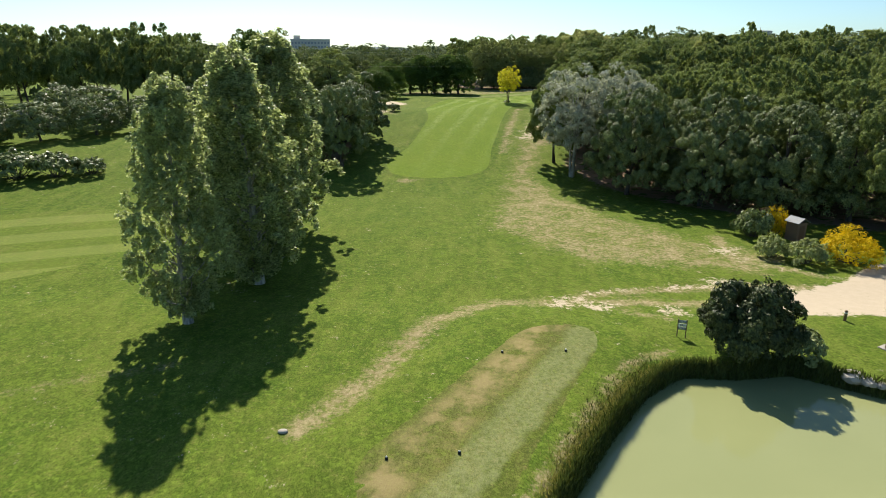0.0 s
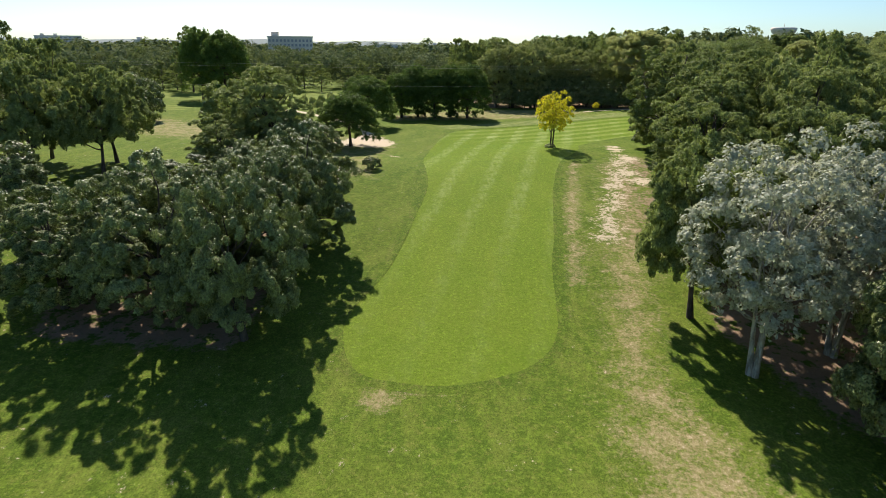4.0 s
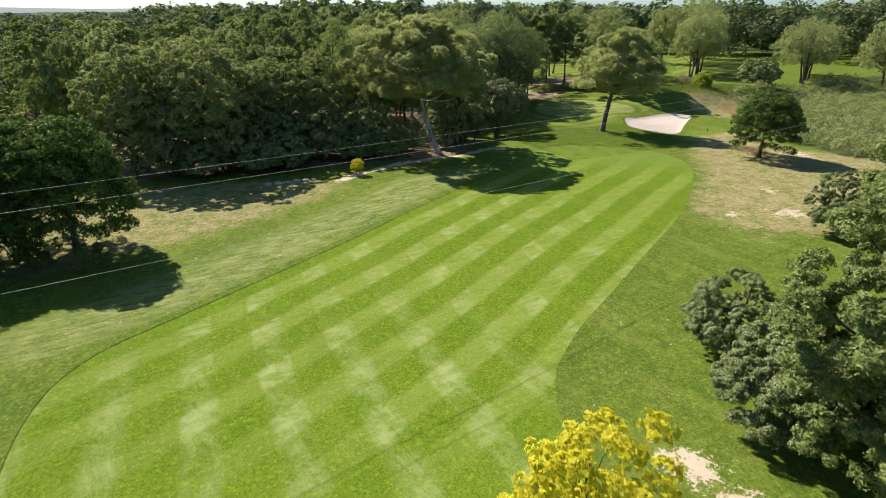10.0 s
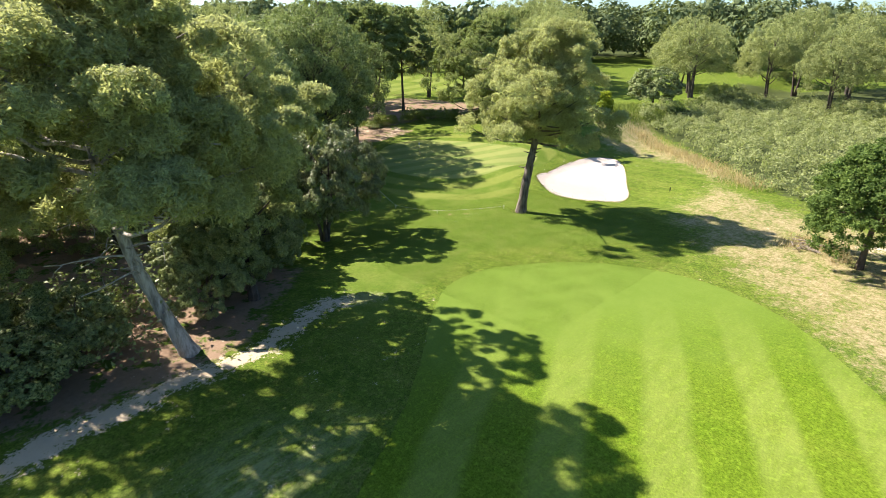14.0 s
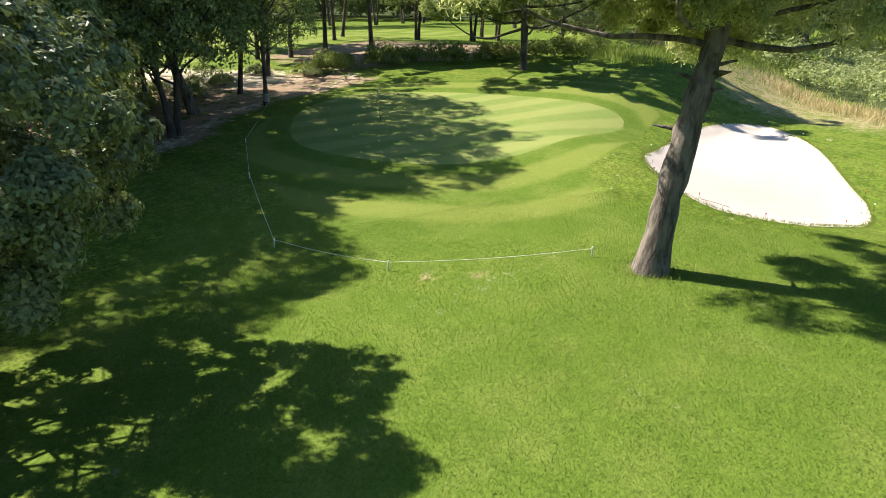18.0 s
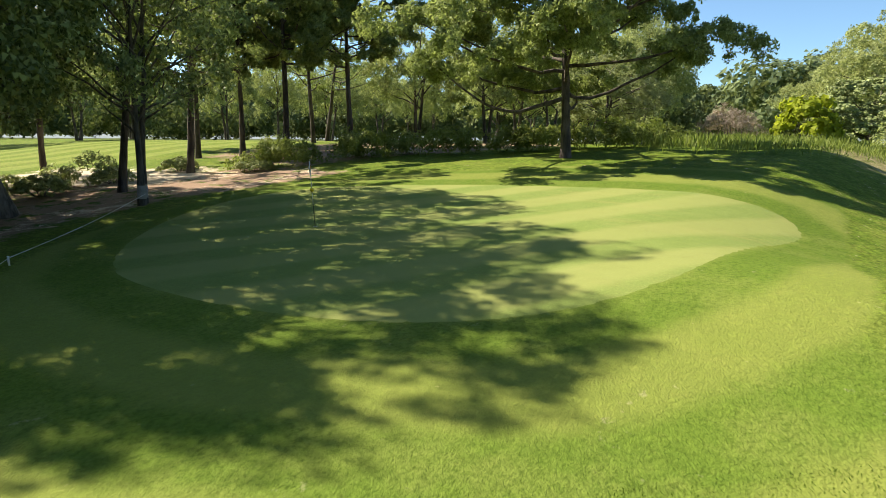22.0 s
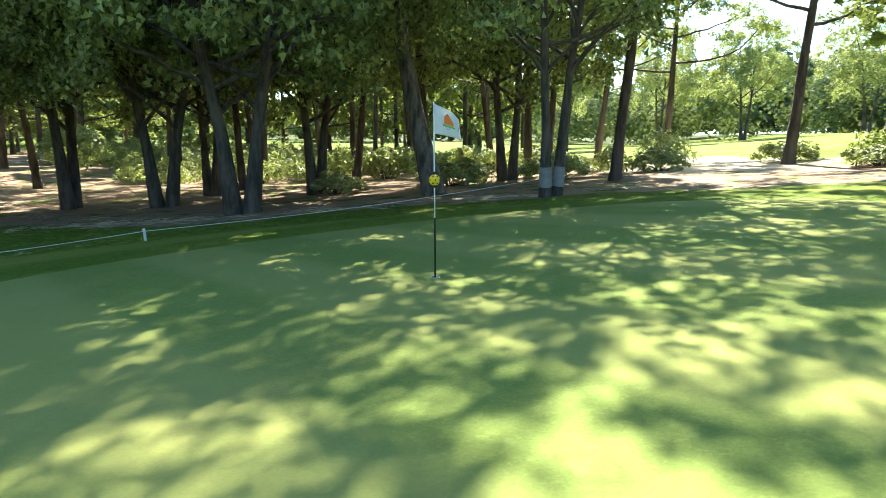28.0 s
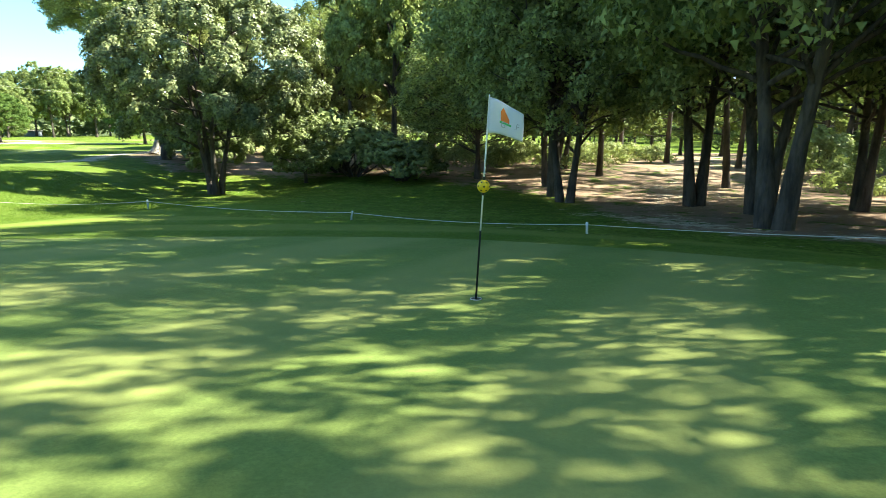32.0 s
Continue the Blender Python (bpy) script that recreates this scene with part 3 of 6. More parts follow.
bare_m = np.maximum.reduce([
    0.5 * soft(ldist([(12, 51.5), (17.6, 54), (24.7, 55.1), (31.9, 54.6), (36.1, 55)], fx, fy) - 0.8, 1.6), 0.45 * soft(ldist([(32.8, 66.5), (33.4, 63), (37, 60.4), (40, 58)], fx, fy) - 0.8, 1.6),
    soft(ldist([(18.5, 128), (21, 137), (23.8, 146), (26.5, 154), (28.5, 160)], fx, fy) - 1.3, 4.0) * 0.72,
    spot(29.5, 170, 1.5), spot(29, 166.5, 1.5), spot(28.4, 163.8, 1.2), spot(29, 158, 2.0, 0.85), spot(26, 150, 2.4, 0.85), spot(27.5, 146, 2.2, 0.8),
    soft(sdist([(-19.3, 176.6), (-18.4, 181.2), (-15.4, 191), (-12.2, 188.4), (-8, 179), (-9.1, 174.4), (-13, 173.5)], fx, fy), 1.8),
    soft(ldist([(-60, 246), (-41, 238.7), (-30, 224), (-22.6, 212.4), (-17, 199.5), (-14, 190)], fx, fy) - 1.0, 1.0),
    soft(ldist([(-36, 140), (-35.7, 148), (-32.6, 159.7), (-30.8, 170), (-24, 178), (-19, 179)], fx, fy) - 0.8, 1.0),
    spot(-12.6, 150, 2.4, 0.9), spot(-7, 163, 1.2, 0.6), spot(73, 190, 2.2, 0.8), spot(80, 196, 1.6, 0.7), spot(67, 193, 1.4, 0.7), spot(103, 206, 3.0, 0.7),
    1.0 * soft(ldist([(38, 230.5), (46, 232.6), (53.4, 233), (58, 232.5), (65.8, 234.3), (69, 233)], fx, fy) - 0.75, 1.6),
    soft(sdist([(52, 60), (45, 56.8), (38, 47.9), (30, 47.8), (26.5, 49.6), (33.5, 53.6), (39, 56), (45, 61), (52, 64)], fx, fy), 1.0) * 1.1,
    spot(21, 49, 1.8, 0.75), spot(15, 50, 2.0, 0.75), spot(32.5, 66, 2.2, 0.75), spot(28, 56, 2, 0.6), spot(12, 50.4, 1.6, 0.65),
    0.6 * soft(ldist([(88, 263.4), (93, 265), (98, 268.6), (104, 271), (110, 270), (113.5, 272)], fx, fy) - 0.9, 2.0),
    0.42 * soft(ldist(TRACK, fx, fy) - 1.2, 2.2), 0.85 * soft(sdist([(104, 276), (110, 274), (112, 281), (108, 296), (101, 292)], fx, fy), 4),
    0.5 * soft(ldist([(85, 239.9), (92, 239.0)], fx, fy) - 0.15, 0.8)])
litter_m = np.maximum.reduce([
    soft(sdist(WOOD_N, fx, fy) + 1.0, 5), 0.95 * soft(sdist(WOOD_E, fx, fy) + 3.0, 4), 0.9 * soft(sdist(WOOD_W, fx, fy) + 6.0, 4),
    soft(sdist([(86, 263.6), (93.5, 263.6), (98, 267.4), (104, 269.6), (109, 268.7), (113, 268.4), (114, 277), (100, 284), (84, 284), (70, 280)], fx, fy), 2.5),
    0.5 * soft(sdist([(18.6, 124), (21, 139), (24.5, 155), (31, 163), (33, 156), (30, 146), (26.5, 132), (24.5, 121)], fx, fy), 3.5), 0.8 * soft(sdist([(114, 274), (119, 272), (130, 264), (140, 268), (134, 290), (116, 290)], fx, fy), 5), spot(92.4, 236, 1.1, 0.8)])
wild_m = np.clip((np.hypot(fx - 20, fy - 120) - 320) / 60, 0, 1)
wild_m = np.maximum(wild_m, soft(sdist([(108, 200), (112, 214), (126, 226), (142, 240), (150, 249), (172, 246), (220, 250), (300, 200), (300, 60), (160, 66), (130, 178)], fx, fy), 6) * 0.9)
for outline in ([(-130, 225), (-10, 225), (-10, 300), (-40, 312), (-130, 302)], [(70, 292), (260, 292), (260, 350), (60, 348)]):
    wild_m = wild_m * (1 - soft(sdist(outline, fx, fy), 8))
GREEN = [(96.2, 254.5), (96.4, 258), (98.2, 261.3), (101.2, 264.3), (104.6, 266), (107.8, 265.7), (110.4, 262.8), (112.2, 258), (113.2, 252), (113, 247),
         (110.6, 245.3), (107, 245.6), (102, 245.9), (98.8, 247.6), (97, 250.4)]
APRON = [(89, 245), (92.5, 240), (97.5, 240.6), (101, 242.6), (104, 242.4), (112, 244.2), (117.5, 245.5), (119, 250), (118, 258), (113, 265.5), (107, 268.2),
         (101.5, 266.6), (96.5, 263), (92.8, 258), (90, 251)]
around_m = np.where(np.hypot(fx - 104, fy - 255) < 40, sdist(GREEN, fx, fy), 40)
mown_m = np.maximum(soft(sdist(APRON, fx, fy), 1.6), 0.72 * soft(sdist([(62, 229), (80, 232), (88, 226), (92, 220), (99, 227), (100.5, 232), (99, 240), (104, 245), (92, 248), (87, 254), (80, 249), (72, 240)], fx, fy), 4))
straw_m = soft(ldist([(88.0, 241.5), (88.6, 240.65), (89.4, 239.7)], fx, fy) - 0.15, 0.9)
mown_m = mown_m * (1 - straw_m)
dry_m = np.maximum(dry_m, straw_m)
mown_m = mown_m * np.clip((sdist(BUNKER, fx, fy) - 0.8) / 1.4, 0, 1)
mown_m = mown_m * (1 - soft(sdist([(122.5, 247), (122, 240), (119, 235), (112, 230.5), (104, 228), (106, 224), (124, 224), (140, 240), (140, 250), (129, 252)], fx, fy), 4))
cut_m = soft(sdist([(2, 200.6), (12.8, 204), (31.3, 211.6), (48, 218.7), (58, 223.2), (55, 227), (44, 225.5), (30, 218.5), (12, 211), (0, 205)], fx, fy), 3.0)
for nm, val in (("cut", cut_m), ("dry", dry_m), ("bare", bare_m), ("litter", litter_m), ("wild", wild_m), ("around", around_m), ("mown", mown_m)):
    me.attributes.new(nm, "FLOAT", "POINT").data.foreach_set("value", val.astype(np.float32))
tagged(new("ground", me), "undulating rough grass with dry and bare patches", "ground", kind="structure")

FAIRWAY = [(-2.2, 101.9), (1.6, 101.9), (7, 104.5), (9.9, 109.5), (11.2, 120), (12.8, 129), (15.2, 144), (18, 155), (20.6, 159.5), (22.6, 164), (24, 170),
           (28.6, 178), (34, 182.4), (45.6, 187.8), (64, 196.6), (79, 206.5), (84.5, 212.5), (86, 219), (82.5, 226.5), (74, 230.4), (61, 223), (48, 217.3),
           (31.3, 210.2), (21.5, 206.2), (12.8, 202.6), (5.9, 199), (2.2, 193.6), (0, 184), (-1.9, 168.4), (-2.5, 158), (-1.6, 145), (-2.6, 135), (-4.8, 121),
           (-7.6, 112), (-7.6, 107.5), (-6, 103.3)]
sheet("fairway", FAIRWAY, 0.03, MAT_FAIRWAY, "close-mown fairway with pale mowing stripes", "fairway", 1.5, 0.8)
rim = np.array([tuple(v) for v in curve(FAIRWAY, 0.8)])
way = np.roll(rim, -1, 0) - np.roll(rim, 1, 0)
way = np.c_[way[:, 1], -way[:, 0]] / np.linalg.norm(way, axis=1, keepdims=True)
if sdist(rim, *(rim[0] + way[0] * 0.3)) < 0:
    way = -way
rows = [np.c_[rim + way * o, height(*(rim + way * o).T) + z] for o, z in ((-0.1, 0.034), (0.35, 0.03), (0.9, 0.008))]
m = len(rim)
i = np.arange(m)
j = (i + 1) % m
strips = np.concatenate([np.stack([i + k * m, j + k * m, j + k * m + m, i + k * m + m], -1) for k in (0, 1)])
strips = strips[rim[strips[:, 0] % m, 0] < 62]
tagged(new("fairway_collar", quick("fairway_collar", np.concatenate(rows), strips, MAT_COLLAR, True)), "narrow darker turf strip round the fairway", "grass edge", kind="structure")
sheet("putting_green", GREEN, 0.014, MAT_GREEN, "smooth pale green putting surface with mowing bands", "putting green", 0.4, 0.3)
sheet("bunker_sand", BUNKER, 0.07, MAT_SAND, "raked white sand in the greenside bunker", "bunker", 0.5, 0.35)
sheet("tee_ground", [(-2, 25), (-2.1, 28), (0, 31.6), (4.5, 38.6), (7.7, 43.2), (10.6, 44.6), (13, 43.6), (13, 41), (11.3, 37.4), (7.4, 29.8), (4, 23.5), (-1, 21.5)],
      0.03, MAT_TEE, "worn straw-coloured tee ground", "tee", 1.2)
sheet("neighbour_fairway", [(-30.5, 66), (-36.5, 78.2), (-51, 75), (-80, 66), (-110, 50), (-90, 36), (-60, 46), (-39, 55)], 0.03, MAT_COURSE,
      "pale mown fairway of the next hole", "fairway", 3.0, 1.5)
sheet("far_green", [(-70, 236), (-95, 232), (-115, 238), (-112, 252), (-90, 254), (-72, 247)], 0.03, MAT_COURSE, "distant sunlit putting green", "putting green", 3.0, 1.5)
sheet("north_fairway", [(100, 304), (118, 292), (140, 292), (175, 300), (180, 325), (150, 345), (110, 345), (94, 340), (94, 322)], 0.04, MAT_COURSE,
      "sunlit fairway beyond the trees", "fairway", 3.0, 1.5)
sheet("east_fairway", [(172, 283), (190, 275), (235, 298), (260, 330), (225, 330), (200, 305)], 0.04, MAT_COURSE, "sunlit fairway beyond the scrub", "fairway", 3.0, 1.5)
sheet("west_fairway", [(-30, 262), (-60, 258), (-95, 275), (-110, 292), (-60, 305), (-25, 300), (-12, 280)], 0.03, MAT_COURSE, "broad sunlit fairway of the far hole", "fairway", 3.0, 1.5)
sheet("pond", [(p[0] + (1.2 if p[0] > 20 else -1.2), p[1] + (1.2 if p[1] > 18 else -1.2)) for p in POND], 0, MAT_WATER, "still murky green pond water", "pond", 4.0, 1.0, level=-8.25)


# ---- plants ----
def tube(points, radii, sides=7):
    P = np.asarray(points, float)
    n = len(P)
    T = np.gradient(P, axis=0)
    T /= np.linalg.norm(T, axis=1, keepdims=True) + 1e-9
    ref = np.array([[1.0, 0, 0]] if abs(P[-1, 2] - P[0, 2]) > 0.6 * np.linalg.norm(P[-1] - P[0]) else [[0, 0, 1.0]])
    A = np.cross(T, ref)
    A /= np.linalg.norm(A, axis=1, keepdims=True) + 1e-9
    B = np.cross(T, A)
    a = np.linspace(0, 2 * np.pi, sides, endpoint=False)
    R = np.asarray(radii, float)[:, None, None]
    V = P[:, None] + R * (np.cos(a)[None, :, None] * A[:, None] + np.sin(a)[None, :, None] * B[:, None])
    i = np.arange(n - 1)[:, None] * sides
    j = np.arange(sides)[None]
    k = (j + 1) % sides
    Q = np.stack([i + j, i + k, i + sides + k, i + sides + j], -1).reshape(-1, 4)
    return V.reshape(-1, 3), Q


def joined(pieces):
    V, Q, n = [], [], 0
    for v, q in pieces:
        V.append(v), Q.append(q + n)
        n += len(v)
    return np.concatenate(V), np.concatenate(Q)


def unit(v):
    return v / (np.linalg.norm(v, axis=-1, keepdims=True) + 1e-9)


def blades(C, D, L, W, rng):
    """Small pointed leaves: places, directions, lengths, widths."""
    n = len(C)
    S = unit(np.cross(D, rng.normal(size=(n, 3))))
    L, W = np.reshape(L, (-1, 1)) * np.ones((n, 1)), np.reshape(W, (-1, 1)) * np.ones((n, 1))
    V = np.stack([C - D * L / 2, C + S * W / 2 + D * L * 0.08, C + D * L / 2, C - S * W / 2 + D * L * 0.08], 1)
    return V.reshape(-1, 3), np.arange(4 * n).reshape(n, 4)


def clumps(centres, radii, per, L, W, rng, flat=0.65, rise=0.35, shell=0.45, subs=16, size=0.32, free=0.4):
    """Leaves in rounded lobes, each a shell of small tufts on its outer side; the leaves lie along each tuft's skin."""
    C = np.asarray(centres, float)
    K, n = len(C), len(C) * per
    R0 = np.asarray(radii, float)
    out = C - C.mean(0) * [1, 1, 0.92]
    out = unit(out / (np.abs(out).max(0) + 0.1) + [0, 0, 0.15])
    su = unit(rng.normal(size=(K, subs, 3)))
    dot = (su * out[:, None]).sum(-1, keepdims=True)
    su = unit(su - np.where(dot < -0.2, 1.7 * dot, 0) * out[:, None])
    su[..., 2] = np.where(su[..., 2] < -0.3, -su[..., 2] * 0.6, su[..., 2])
    tuft = C[:, None] + su * (R0[:, None, None] * rng.uniform(0.72, 1.04, (K, subs, 1))) * [1, 1, flat]
    big = rng.uniform(0.75, 1.25, (K, subs))
    who, which = np.repeat(np.arange(K), per), rng.integers(0, subs, n)
    s2 = su[who, which]
    v = unit(rng.normal(size=(n, 3)) + s2 * 0.8 + [0, 0, 0.2])
    pos = tuft[who, which] + v * (R0[who] * size * big[who, which])[:, None] * rng.random((n, 1)) ** shell * [1, 1, 0.5 + flat / 2]
    N = unit(v * 0.75 + s2 * 0.4 + out[who] * 0.2 + rng.normal(size=(n, 3)) * free + [0, 0, 0.15])
    D = unit(np.cross(N, rng.normal(size=(n, 3))) + [0, 0, rise * 0.4])
    S = unit(np.cross(N, D))
    sc = rng.uniform(0.65, 1.25, (n, 1))
    V = np.stack([pos - D * L * sc / 2 - S * W * sc * 0.6, pos - D * L * sc / 2 + S * W * sc * 0.6, pos + D * L * sc / 2], 1)
    return V.reshape(-1, 3), np.arange(3 * n).reshape(n, 3)


def lobes(n, h, w, low, rng, gaps=0.0):
    """Middles and sizes of the lobes of a crown: spread over a rounded body, some set back, and a few inside."""
    cs, rs = [], []
    r0 = 0.43 * w * math.sqrt(12.57 / n)
    mid = h * (low + (0.97 - low) * 0.42)
    up, down = h * 0.97 - mid, mid - h * low
    for i in range(n + n // 5):
        q = 1 - 1.9 * (i + 0.5) / n if i < n else rng.uniform(-0.6, 0.7)
        az = i * 2.39996 + rng.uniform(-0.25, 0.25)
        rr = math.sqrt(max(0.0, 1 - q * q)) ** 0.85
        k = rng.uniform(0.8, 1.08) if i < n else rng.uniform(0.3, 0.6)
        if i < n and rng.random() < gaps:
            k *= 0.72
        R = r0 * rng.uniform(0.44, 0.68)
        cs.append([math.cos(az) * rr * k * (w / 2 - R * 0.6), math.sin(az) * rr * k * (w / 2 - R * 0.6),
                   mid + q * k * ((up if q > 0 else down) - R * 0.5)])
        rs.append(R)
    return np.array(cs), np.array(rs)


def wobble(rng, h, lean, n=8, amp=0.02):
    z = np.linspace(0, 1, n)
    x, y = np.cumsum(rng.normal(size=n)) * amp * h * 0.5 * z, np.cumsum(rng.normal(size=n)) * amp * h * 0.5 * z
    return np.stack([x + lean[0] * z ** 1.2, y + lean[1] * z ** 1.2, z * h], -1)


def at_height(path, z):
    return np.array([np.interp(z, path[:, 2], path[:, k]) for k in range(3)])


def limb(a, b, r, rng, sag=0.0):
    n = 8
    t = np.linspace(0, 1, n)[:, None]
    mid = a + (b - a) * t
    mid[:, 2] += sag * np.sin(np.pi * t[:, 0])
    reach = np.linalg.norm(b - a)
    mid += rng.normal(size=(1, 3)) * 0.05 * reach * np.sin(np.pi * t) + rng.normal(size=(1, 3)) * 0.025 * reach * np.sin(2 * np.pi * t)
    mid[1:-1] += rng.normal(size=(n - 2, 3)) * 0.007 * reach
    return tube(mid, np.linspace(1, 0.2, n) ** 0.8 * r, 5)


def make_pine(seed, h=18.0, w=12.0, low=0.35, per=130, L=0.5, W=0.13, nl=22, lean=(0, 0), r=0.28, sub=3, open_=0.0, bow=(0, 0), arm=0.34, droop=0.0, size=0.32):
    rng = np.random.default_rng(seed)
    path = wobble(rng, h * 0.93, lean)
    path[:, :2] += np.sin(np.pi * path[:, 2:] / path[-1, 2]) * bow
    fine = np.array([at_height(path, z) for z in np.linspace(0, path[-1, 2], 34)])
    girth = np.linspace(1, 0.12, 34) ** 0.9 * r * (1 + rng.normal(size=34) * 0.05 + 0.35 * np.exp(-np.arange(34) / 1.3))
    trunk = tube(fine, girth, 11)
    if r > 0.39:
        k = rng.normal(size=trunk[0].shape) * 0.022
        stubs = [(trunk[0] + k, trunk[1])]
        for i in range(9):
            a = at_height(path, h * rng.uniform(0.1, 0.45))
            az = rng.uniform(0, 6.283)
            stubs.append(limb(a, a + np.array([math.cos(az), math.sin(az), 0.25]) * (r + rng.uniform(0.05, 0.5)), 0.09, rng))
        trunk = joined(stubs)
    arms, cs, rs = [], [], []
    for i in range(nl):
        s = (i + 0.5) / nl
        zf = low + (0.95 - low) * s
        a = at_height(path, zf * h * 0.93)
        az = i * 2.399 + rng.uniform(-0.4, 0.4)
        reach = w / 2 * (0.6 + 0.4 * math.sin(math.pi * min(1, s * 0.75 + 0.3))) * (1 - 0.62 * s ** 2.5) * rng.uniform(0.72, 1.12)
        b = a + np.array([math.cos(az) * reach, math.sin(az) * reach, reach * (rng.uniform(0.12, 0.38) - droop * (1 - s)) + s * 0.06 * h])
        b[2] = min(b[2], h * 0.97)
        arms.append(limb(a, b, r * arm * (1.1 - 0.6 * s), rng, -0.06 * reach))
        for t in np.linspace(0.5 + open_, 1.0, sub):
            cs.append(a + (b - a) * t + rng.normal(size=3) * [0.08 * w, 0.08 * w, 0.035 * h] * (1.2 - t * 0.5))
            rs.append(w * rng.uniform(0.10, 0.165) * (1.1 - 0.3 * s) * (0.6 if sub > 3 else 0.8))
    for _ in range(4):
        cs.append(path[-1] + rng.normal(size=3) * [0.07 * w, 0.07 * w, 0.02 * h] + [0, 0, 0.02 * h])
        rs.append(w * 0.09)
    crown = clumps(cs, rs, per, L, W, rng, 0.7, 0.5, 0.4, size=size, free=1.1)
    return [trunk], arms, crown


def make_umbrella(seed, h=11.0, w=11.0, per=600, L=0.28, W=0.11, n=56, r=0.3, low=0.14):
    rng = np.random.default_rng(seed)
    path = wobble(rng, h * 0.6, (rng.uniform(-0.6, 0.6), rng.uniform(-0.6, 0.6)), 6)
    trunk = tube(path, np.linspace(1, 0.5, 6) * r * np.r_[1.3, np.ones(5)], 9)
    arms, cs, rs = [], [], []
    for i in range(n):
        q = math.sqrt((i + 0.5) / n)
        az = i * 2.399
        rr = w / 2 * q * rng.uniform(0.8, 0.98)
        top = h * (low + 0.06) + h * (0.88 - low) * max(0.0, 1 - q ** 2.4) ** 0.5 * rng.uniform(0.92, 1.02)
        c = np.array([path[-1, 0] + math.cos(az) * rr, path[-1, 1] + math.sin(az) * rr, top])
        cs.append(c)
        rs.append(w * rng.uniform(0.10, 0.14))
        if q > 0.3:
            cs.append(np.array([c[0] * 0.88, c[1] * 0.88, max(h * (low + 0.03), top - 0.17 * h)]))
            rs.append(w * 0.13)
        if i % 2 == 0:
            arms.append(limb(at_height(path, h * rng.uniform(0.33, 0.6)), c, r * 0.4, rng, -0.03 * h))
    return [trunk], arms, clumps(cs, rs, per, L, W, rng, 0.7, 0.6, free=1.0)


def make_oak(seed, h=12.0, w=12.0, low=0.18, per=210, L=0.3, W=0.16, n=60, stems=2, r=0.26, gaps=0.0, spread=0.12, size=0.34, flat=0.9, free=0.4):
    rng = np.random.default_rng(seed)
    trunks, arms, paths = [], [], []
    for s in range(stems):
        az = s * 6.283 / stems + rng.uniform(0, 1)
        p = wobble(rng, h * 0.72, (math.cos(az) * w * spread, math.sin(az) * w * spread), 7, 0.03)
        p[:, :2] += np.array([math.cos(az), math.sin(az)]) * (0.25 if stems > 1 else 0)
        paths.append(p)
        trunks.append(tube(p, np.linspace(1, 0.2, 7) * r * np.r_[1.35, np.ones(6)], 8))
    cs, rs = lobes(n, h, w, low, rng, gaps)
    for i, c in enumerate(cs[:n:3]):
        p = paths[i % stems]
        arms.append(limb(at_height(p, min(h * 0.7, c[2] * 0.6 + 0.3)), c, r * 0.36, rng, 0.02 * h))
    return trunks, arms, clumps(cs, rs, per, L, W, rng, flat, 0.2, 0.4, size=size, free=free)


def make_poplar(seed, h=20.0, w=7.0, per=120, L=0.26, W=0.2, n=240, r=0.3, low=0.05):
    rng = np.random.default_rng(seed)
    path = wobble(rng, h * 0.95, (rng.uniform(-0.5, 0.5), 0), 8, 0.01)
    trunk = tube(path, np.linspace(1, 0.08, 8) * r * np.r_[1.3, np.ones(7)], 9)
    arms, cs, rs = [], [], []
    for i in range(n):
        zf = low + (0.98 - low) * (i + 0.5) / n
        q = (zf - low) / (1 - low)
        env = (min(1, 0.12 + q / 0.2) ** 0.9) * (1 - max(0, q - 0.3) / 0.74) ** 0.62
        az = i * 2.399
        rr = w / 2 * env * rng.uniform(0.35, 1.0)
        c = at_height(path, zf * h * 0.95) + [math.cos(az) * rr, math.sin(az) * rr, 0]
        cs.append(c)
        rs.append(w * rng.uniform(0.06, 0.095))
        if i % 4 == 0:
            arms.append(limb(at_height(path, max(1.2, (zf - 0.16) * h * 0.95)), c, r * 0.3 * (1.1 - q), rng))
    return [trunk], arms, clumps(cs, rs, per, L, W, rng, 2.6, 0.4, 0.4, subs=6, size=0.42, free=1.2)


def make_shrub(seed, h=2.0, w=3.0, per=160, L=0.2, W=0.1, n=16):
    rng = np.random.default_rng(seed)
    cs, rs, arms = [], [], []
    for i in range(n):
        q = math.sqrt((i + 0.5) / n)
        az = i * 2.399
        rr = w / 2 * q * 0.85
        c = np.array([math.cos(az) * rr, math.sin(az) * rr, h * 0.78 * math.sqrt(max(0.05, 1 - q * q * 0.85)) * rng.uniform(0.55, 1)])
        cs.append(c)
        rs.append(w * rng.uniform(0.17, 0.25))
        arms.append(limb(np.array([c[0] * 0.15, c[1] * 0.15, -0.05]), c, 0.03 * w * 0.4, rng))
    V, Q = clumps(cs, rs, per, L, W, rng, 0.9, 0.3, 0.4)
    V[:, 2] = np.maximum(V[:, 2], 0.02)
    return [], arms, (V, Q)


MESHES = {}


